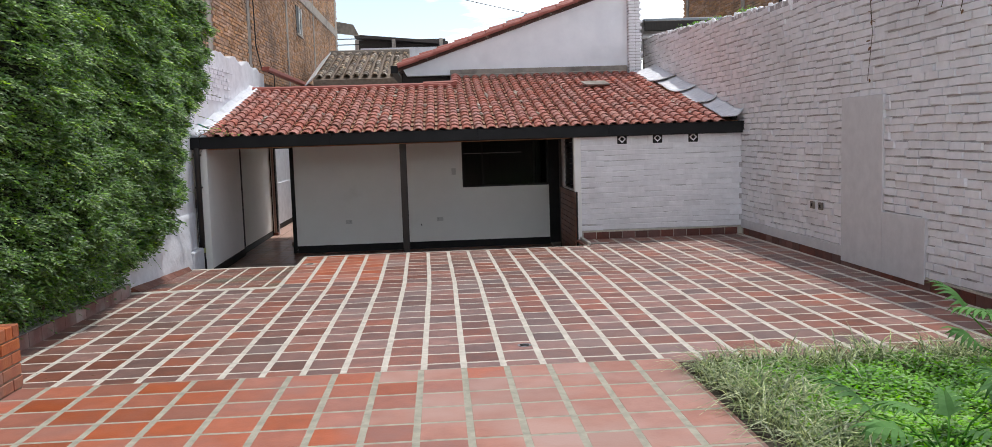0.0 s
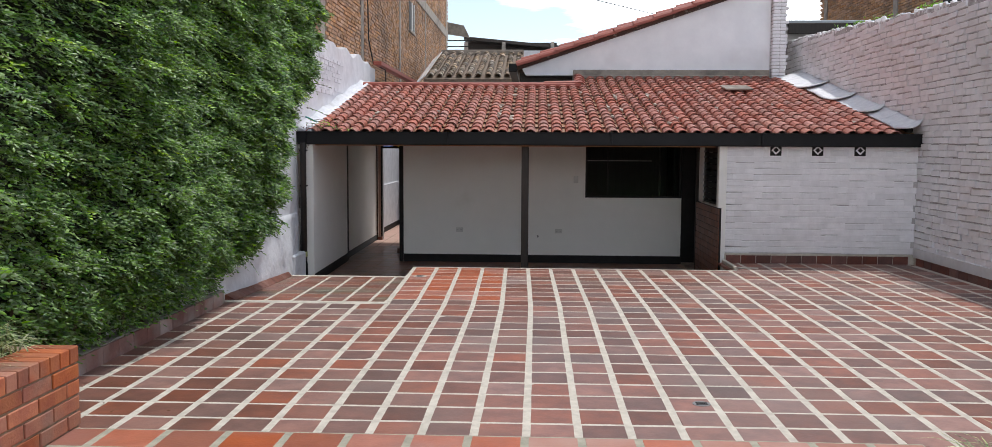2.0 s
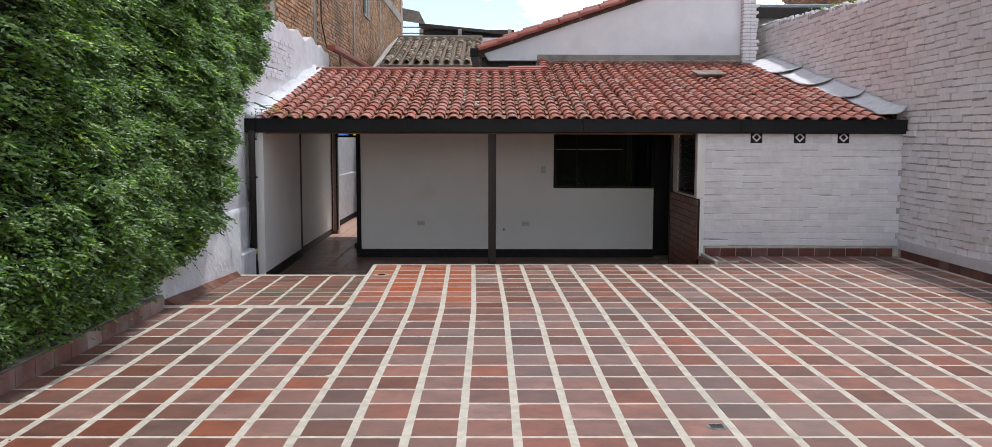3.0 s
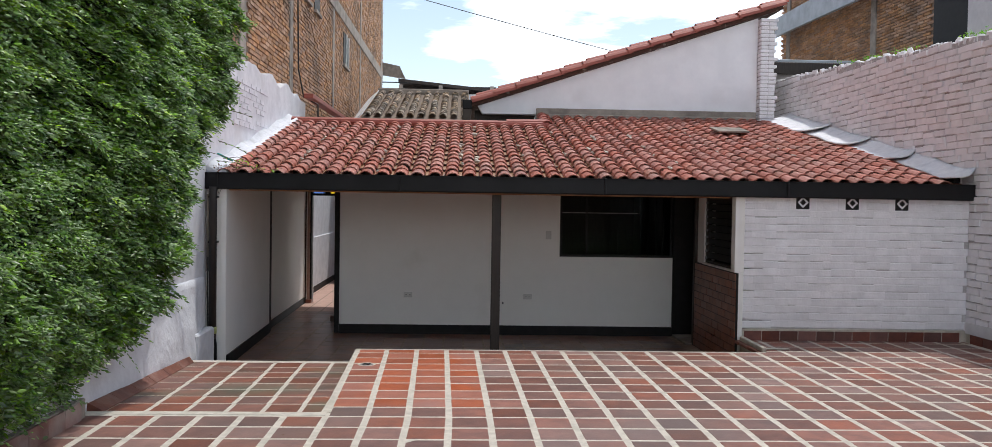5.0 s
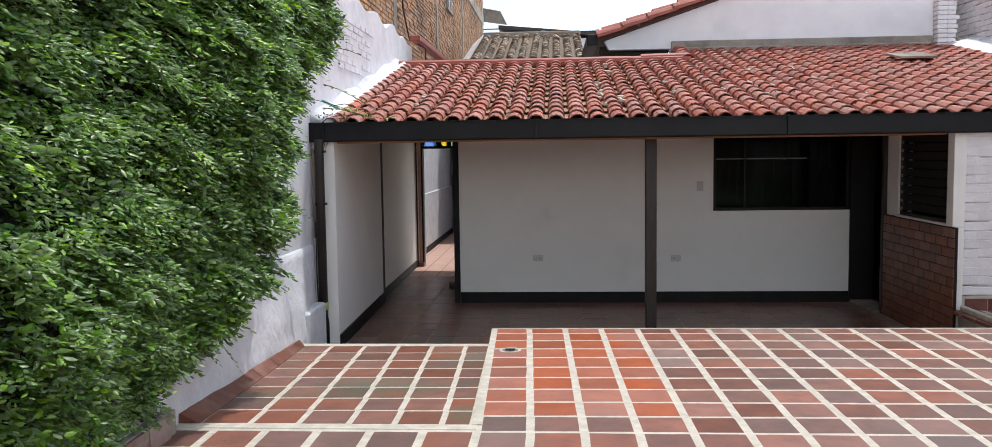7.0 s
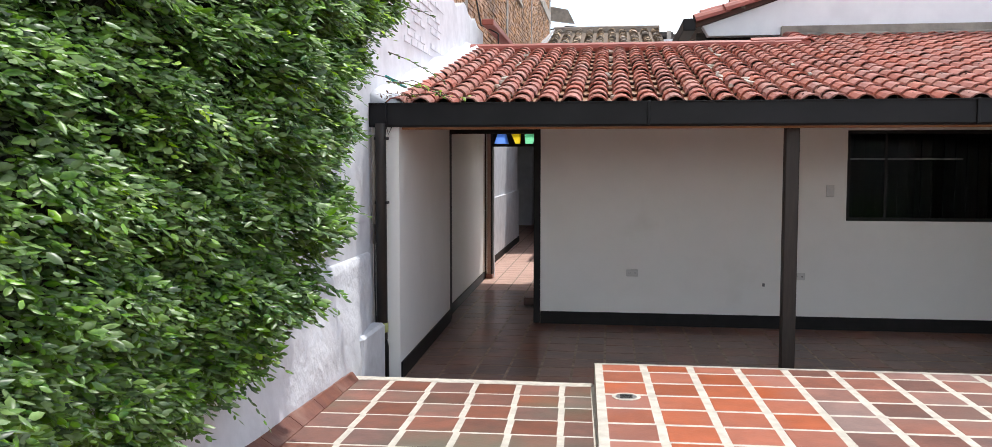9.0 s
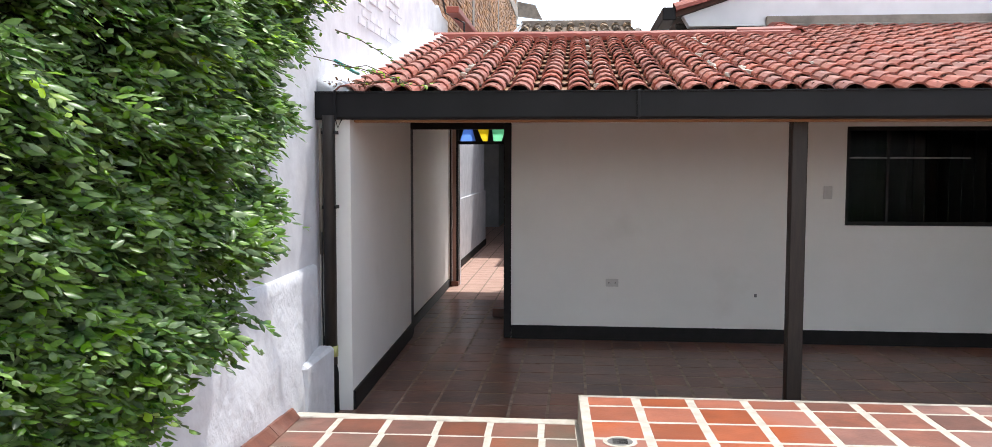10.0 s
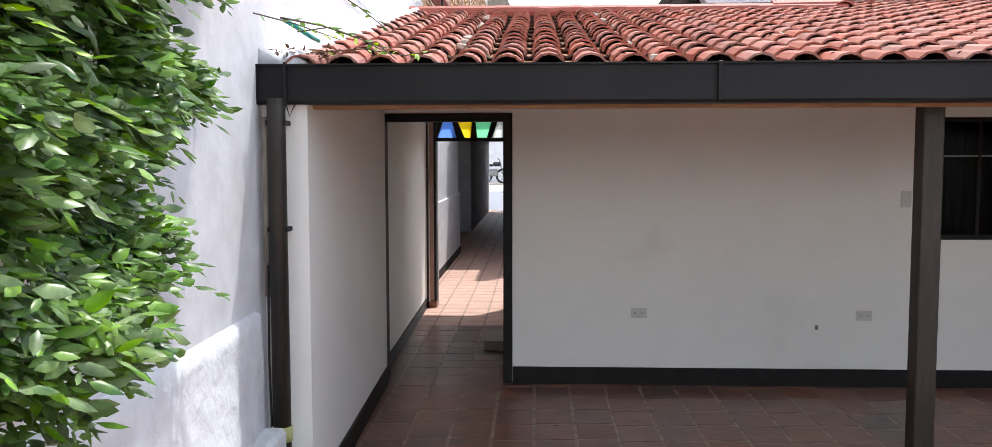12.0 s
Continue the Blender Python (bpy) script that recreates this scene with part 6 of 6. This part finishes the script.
# porch floor tiles
heap, passage = Heap(), Heap()
count = 0
cells = []
for c in range(-1, 23):
    for r in range(11):
        cells.append((-3.45 + c * 0.255, 12.78 + r * 0.31 + 0.02 * (c % 3)))
for c in range(-3, 4):
    for r in range(85):
        cells.append((-3.45 + c * 0.255, 16.2 + r * 0.255))
for x, y in cells:
    d = 0.30 if y < 16.2 else 0.245
    w = 0.245
    if x + w > 2.07:
        continue
    if x < -3.75 and y < 19.5:
        continue
    if y > 16 and x + w > -2.5:
        w = -2.61 - x
    if y < 16.2 and y + d > 15.97 and x + w > -2.6:
        d = 15.97 - y
    if d < 0.05 or w < 0.05:
        continue
    m = Matrix.Translation((x + w / 2, y + d / 2, PORCH - 0.005 + random.uniform(-0.0003, 0.0006))) @ Euler((random.uniform(-0.003, 0.003), random.uniform(-0.003, 0.003), 0)).to_matrix().to_4x4() @ Matrix.Diagonal((w - 0.006, d - 0.007, 1, 1))
    if y < 18.0 and count < 280:
        part("tile", tile_dark, porch_bed, "", m)
        count += 1
    else:
        (passage if y > 18.0 else heap).add(tile_dark, m)
if heap.v:
    tagged(part("far_tiles", heap.mesh("far_tiles", TILE_DARK), porch_bed, "dark clay tiles"), kind="stuff")
tagged(part("far_tiles", passage.mesh("far_tiles", TILE_PASSAGE), porch_bed, "paler clay tiles"), kind="stuff")


# skirting tiles
skirt = structure("baseboard", boxes("baseboard", MORTAR, [(RIGHT - 0.014, RIGHT + 0.012, 5.7, 13.56, PATIO - 0.05, 0.025), (2.16, RIGHT, 13.525, 13.556, PATIO - 0.05, 0.025), (LEFT, plinth_x(10.0) - 0.005, 9.98, 10.02, PATIO - 0.2, -0.13)]), "maroon clay skirting tiles at the foot of the walls")
sk = mesh_of("skirt_tile", *(lambda b=None: ([(x, y, z) for x in (-0.5, 0.5) for y in (-0.5, 0.5) for z in (0, 1)], [(0, 1, 3, 2), (4, 6, 7, 5), (0, 4, 5, 1), (2, 3, 7, 6), (1, 5, 7, 3), (0, 2, 6, 4)]))(), SKIRT_TILE)
sk_kerb = mesh_of("skirt_tile", *(lambda b=None: ([(x, y, z) for x in (-0.5, 0.5) for y in (-0.5, 0.5) for z in (0, 1)], [(0, 1, 3, 2), (4, 6, 7, 5), (0, 4, 5, 1), (2, 3, 7, 6), (1, 5, 7, 3), (0, 2, 6, 4)]))(), KERB_TILE)
y = 5.75
while y < 13.4:
    part("tile", sk, skirt, "", Matrix.Translation((RIGHT - 0.012, y + 0.12, PATIO - 0.02)) @ Matrix.Diagonal((0.024, 0.232, 0.125, 1)))
    y += 0.24
x = 2.18
while x < 4.6:
    part("tile", sk, skirt, "", Matrix.Translation((x + 0.10, 13.532, PATIO - 0.02)) @ Matrix.Diagonal((0.195, 0.024, 0.125, 1)))
    x += 0.203
y = 10.10
while y < 12.50:
    y2 = min(y + 0.40, 12.53)
    vs = []
    for yy in (y + 0.003, y2 - 0.003):
        zz = PATIO + RAMP_TILT * (yy - 10.09)
        foot = float(np.interp(yy, [10.1, 11.0, 12.5], [-3.41, -3.44, -3.505]))
        vs += [(plinth_x(yy) - 0.02, yy, zz - 0.05), (foot, yy, zz - 0.05), (foot - 0.004, yy, zz + 0.006), (plinth_x(yy) + 0.012, yy, zz + 0.056), (plinth_x(yy) - 0.02, yy, zz + 0.058)]
    part("tile", mesh_of("skirt_tile", vs, [(0, 1, 2, 3, 4)[::-1], (5, 6, 7, 8, 9), (1, 6, 7, 2)[::-1], (2, 7, 8, 3)[::-1], (3, 8, 9, 4)[::-1]], SKIRT_RAMP), skirt, "sloping red clay skirting tile")
    y += 0.40
y = 5.78
while y < 9.8:
    part("tile", sk_kerb, bed, "", Matrix.Translation((-3.468, y + 0.12, PATIO - 0.02)) @ Matrix.Diagonal((0.018, 0.234, 0.143, 1)))
    y += 0.24

# roof pieces
for _, _, m in near_covers:
    part("roof_tile", tile_me, roof_bed, "", m)
tagged(part("far_roof_tiles", far_tiles.mesh("far_roof_tiles", ROOF_STUFF), roof_bed, "red clay barrel tiles"), kind="stuff")
tagged(part("channel_tiles", channel.mesh("channel_tiles", ROOF_CHANNEL), roof_bed, "clay channel tiles coloured dark as the shade between covers"), kind="stuff")
rake_me = barrel("rake_tile", 0.46, 0.135, 0.115, RIDGE_TILE, 8, 0.016)
for row, (dy, dz, sc) in enumerate(((0.0, 0.0, 1.0), (0.20, 0.085, 0.9))):
    for i in range(14):
        t = i / 14
        m = Matrix.Translation((-0.80 + 5.3 * t + 0.10 * row, GY - 0.06 + dy, 3.02 + 1.78 * t + 0.015 + dz)) @ Euler((0, -rake + 0.04, 0)).to_matrix().to_4x4() @ Euler((0, 0, -math.pi / 2)).to_matrix().to_4x4()
        part("rake_tile", rake_me, house_roof, "", m)

# white bricks of the boundary wall
def brick_piece(mat, seed):
    r = random.Random(seed)
    w = [r.uniform(-0.004, 0.004) for _ in range(8)]
    v = [(0, -0.5, 0), (0, 0.5, 0), (0, 0.5, 1), (0, -0.5, 1)]
    v += [(-1 + w[0] * 20, -0.47, 0.08 + w[1] * 8), (-1 + w[2] * 20, 0.47, 0.06 + w[3] * 8), (-1 + w[4] * 20, 0.465, 0.90 + w[5] * 8), (-1 + w[6] * 20, -0.47, 0.92 + w[7] * 8)]
    return mesh_of("brick", v, [(4, 5, 6, 7)[::-1], (0, 1, 5, 4)[::-1], (1, 2, 6, 5)[::-1], (2, 3, 7, 6)[::-1], (3, 0, 4, 7)[::-1]], mat)


WB = material("white_painted_brick_piece", (0.89, 0.88, 0.90), (0.81, 0.80, 0.82), 0.8, 9, 0.005, 45, vary=0.05, stain=(0.56, 0.54, 0.54), stain_scale=0.9, stain_lo=0.55, stain_hi=0.85)
white_bricks = [brick_piece(WB, s) for s in range(8)]
all_bricks = []
row = 0
while 0.04 + row * 0.082 < 4.0:
    z = 0.035 + row * 0.082
    y = 2.0 + (0.13 if row % 2 else 0) + random.uniform(-0.02, 0.02)
    while y < 19.9:
        w = random.uniform(0.235, 0.262)
        top_z = right_top(y)
        ya, yb = y, y + w
        lo, hi = (8.26, 10.06) if z < 0.59 else (9.10, 10.06)
        if z < 1.80:
            if ya < lo < yb:
                yb = lo
            elif ya < hi < yb:
                ya = hi
            elif ya >= lo and yb <= hi:
                yb = ya
        if z + 0.07 < top_z and yb - ya > 0.03:
            wav = 0.012 * math.sin(y * 1.3 + row * 0.2) + random.uniform(-0.007, 0.007)
            all_bricks.append(((ya + yb) / 2, z + wav, yb - ya - random.uniform(0.003, 0.013), random.uniform(0.068, 0.086), random.uniform(0.010, 0.034)))
        y += w
    row += 1
near_b = sorted(all_bricks, key=lambda q: abs(q[0] - 8.2) + abs(q[1] - 1.3) * 0.8)
heap = Heap()
for i, (y, z, w, h, d) in enumerate(near_b):
    m = Matrix.Translation((RIGHT + 0.014, y, z)) @ Euler((random.uniform(-0.02, 0.02), 0, 0)).to_matrix().to_4x4() @ Matrix.Diagonal((d, w, h, 1))
    if i < 295:
        part("brick", white_bricks[i % 8], wall_right, "", m)
    else:
        heap.add(white_bricks[i % 8], m)
tagged(part("far_bricks", heap.mesh("far_bricks", WHITE_BRICK), wall_right, "white painted bricks"), kind="stuff")
# broken coping and weeds on the top of the wall
heap = Heap()
lump = boxes("lump", WHITE_BRICK, [(-0.5, 0.5, -0.5, 0.5, 0, 1)], 0.12)
for i in range(190):
    y = 8 + i * 0.062
    heap.add(lump, Matrix.Translation((RIGHT + 0.05, y, right_top(y) - 0.05)) @ Euler((random.uniform(-0.4, 0.4), random.uniform(-0.4, 0.4), random.uniform(0, 3))).to_matrix().to_4x4() @ Matrix.Diagonal((random.uniform(0.03, 0.09), random.uniform(0.03, 0.09), random.uniform(0.04, 0.11), 1)))
tagged(part("coping", heap.mesh("coping", WHITE_BRICK), wall_right, "broken painted mortar on the wall's top"), kind="stuff")
for k in range(9):
    y = 15.2 + k * 0.42 + random.uniform(-0.1, 0.1) if k < 6 else 13 + k * 0.1
    w = thing("wall_weed", "small green weed growing on top of the brick wall", "weed", (RIGHT + 0.14, y, right_top(y) - 0.01), "weeds on the wall")
    m = 34
    bs = np.stack([rng.normal(0, 0.05, m), rng.normal(0, 0.13, m), rng.random(m) * 0.10], 1)
    a_ = unit(rng.normal(0, 1, (m, 3)) + np.array([0, 0, 0.6]))
    n_ = unit(np.cross(a_, rng.normal(0, 1, (m, 3))))
    part("leaves", leaves("leaves", COVER_LEAF, bs, a_, n_, rng.uniform(0.03, 0.06, m), rng.uniform(0.012, 0.022, m)), w)

# white bricks of the side room
fb = [mesh_of("brick", [(x, y, z) for x, y, z in ((-0.5, 0, 0), (0.5, 0, 0), (0.5, 0, 1), (-0.5, 0, 1), (-0.492 + d, -1, 0.14 + e), (0.49, -1, 0.10 - e), (0.492, -1, 0.90 + e), (-0.49, -1, 0.86 - d))], [(4, 5, 6, 7), (0, 1, 5, 4), (1, 2, 6, 5), (2, 3, 7, 6), (3, 0, 4, 7)], WB) for d, e in ((0.0, 0.0), (0.006, 0.05), (0.003, -0.04), (-0.004, 0.03))]
part("lintel", boxes("lintel", WB, [(v - 0.155, v + 0.155, 13.548, 13.562, 1.335, 1.515) for v in (2.815, 3.37, 3.93)] + [(2.17, RIGHT - 0.01, 13.5545, 13.562, 1.325, 1.52)], 0.004), front_bed, "smooth white surrounds of the vents")
row = 0
while 0.035 + row * 0.082 < 1.50:
    z = 0.035 + row * 0.082
    x = 2.165 + (0 if row % 2 else -0.12) - random.uniform(0, 0.03)
    while x < RIGHT - 0.01:
        w = random.uniform(0.23, 0.27)
        x0, x1 = max(x, 2.165), min(x + w, RIGHT - 0.005)
        if x1 - x0 > 0.05 and not any(abs((x0 + x1) / 2 - v) < 0.16 and z > 1.33 for v in (2.815, 3.37, 3.93)):
            part("brick", random.choice(fb), front_bed, "", Matrix.Translation(((x0 + x1) / 2, 13.561, z + random.uniform(-0.006, 0.006))) @ Euler((0, random.uniform(-0.006, 0.006), 0)).to_matrix().to_4x4() @ Matrix.Diagonal((x1 - x0 + 0.006, random.uniform(0.008, 0.012), random.choice((0.0840, 0.085, 0.086, 0.086, 0.0795)), 1)))
        x += w
    row += 1
# brown bricks of the dado
db = boxes("brick", BRICK_DADO, [(-1, 0, -0.5, 0.5, 0, 1)], 0.0)
for row in range(12):
    z = PORCH + 0.01 + row * 0.089
    y = 13.50 + (0 if row % 2 else -0.12)
    while y < 15.2:
        y0, y1 = max(y, 13.50), min(y + 0.25, 15.2)
        if y1 - y0 > 0.04:
            part("brick", db, side_dado_bed, "", Matrix.Translation((2.076, (y0 + y1) / 2, z)) @ Matrix.Diagonal((0.010, y1 - y0 - 0.01, 0.079, 1)))
        y += 0.25
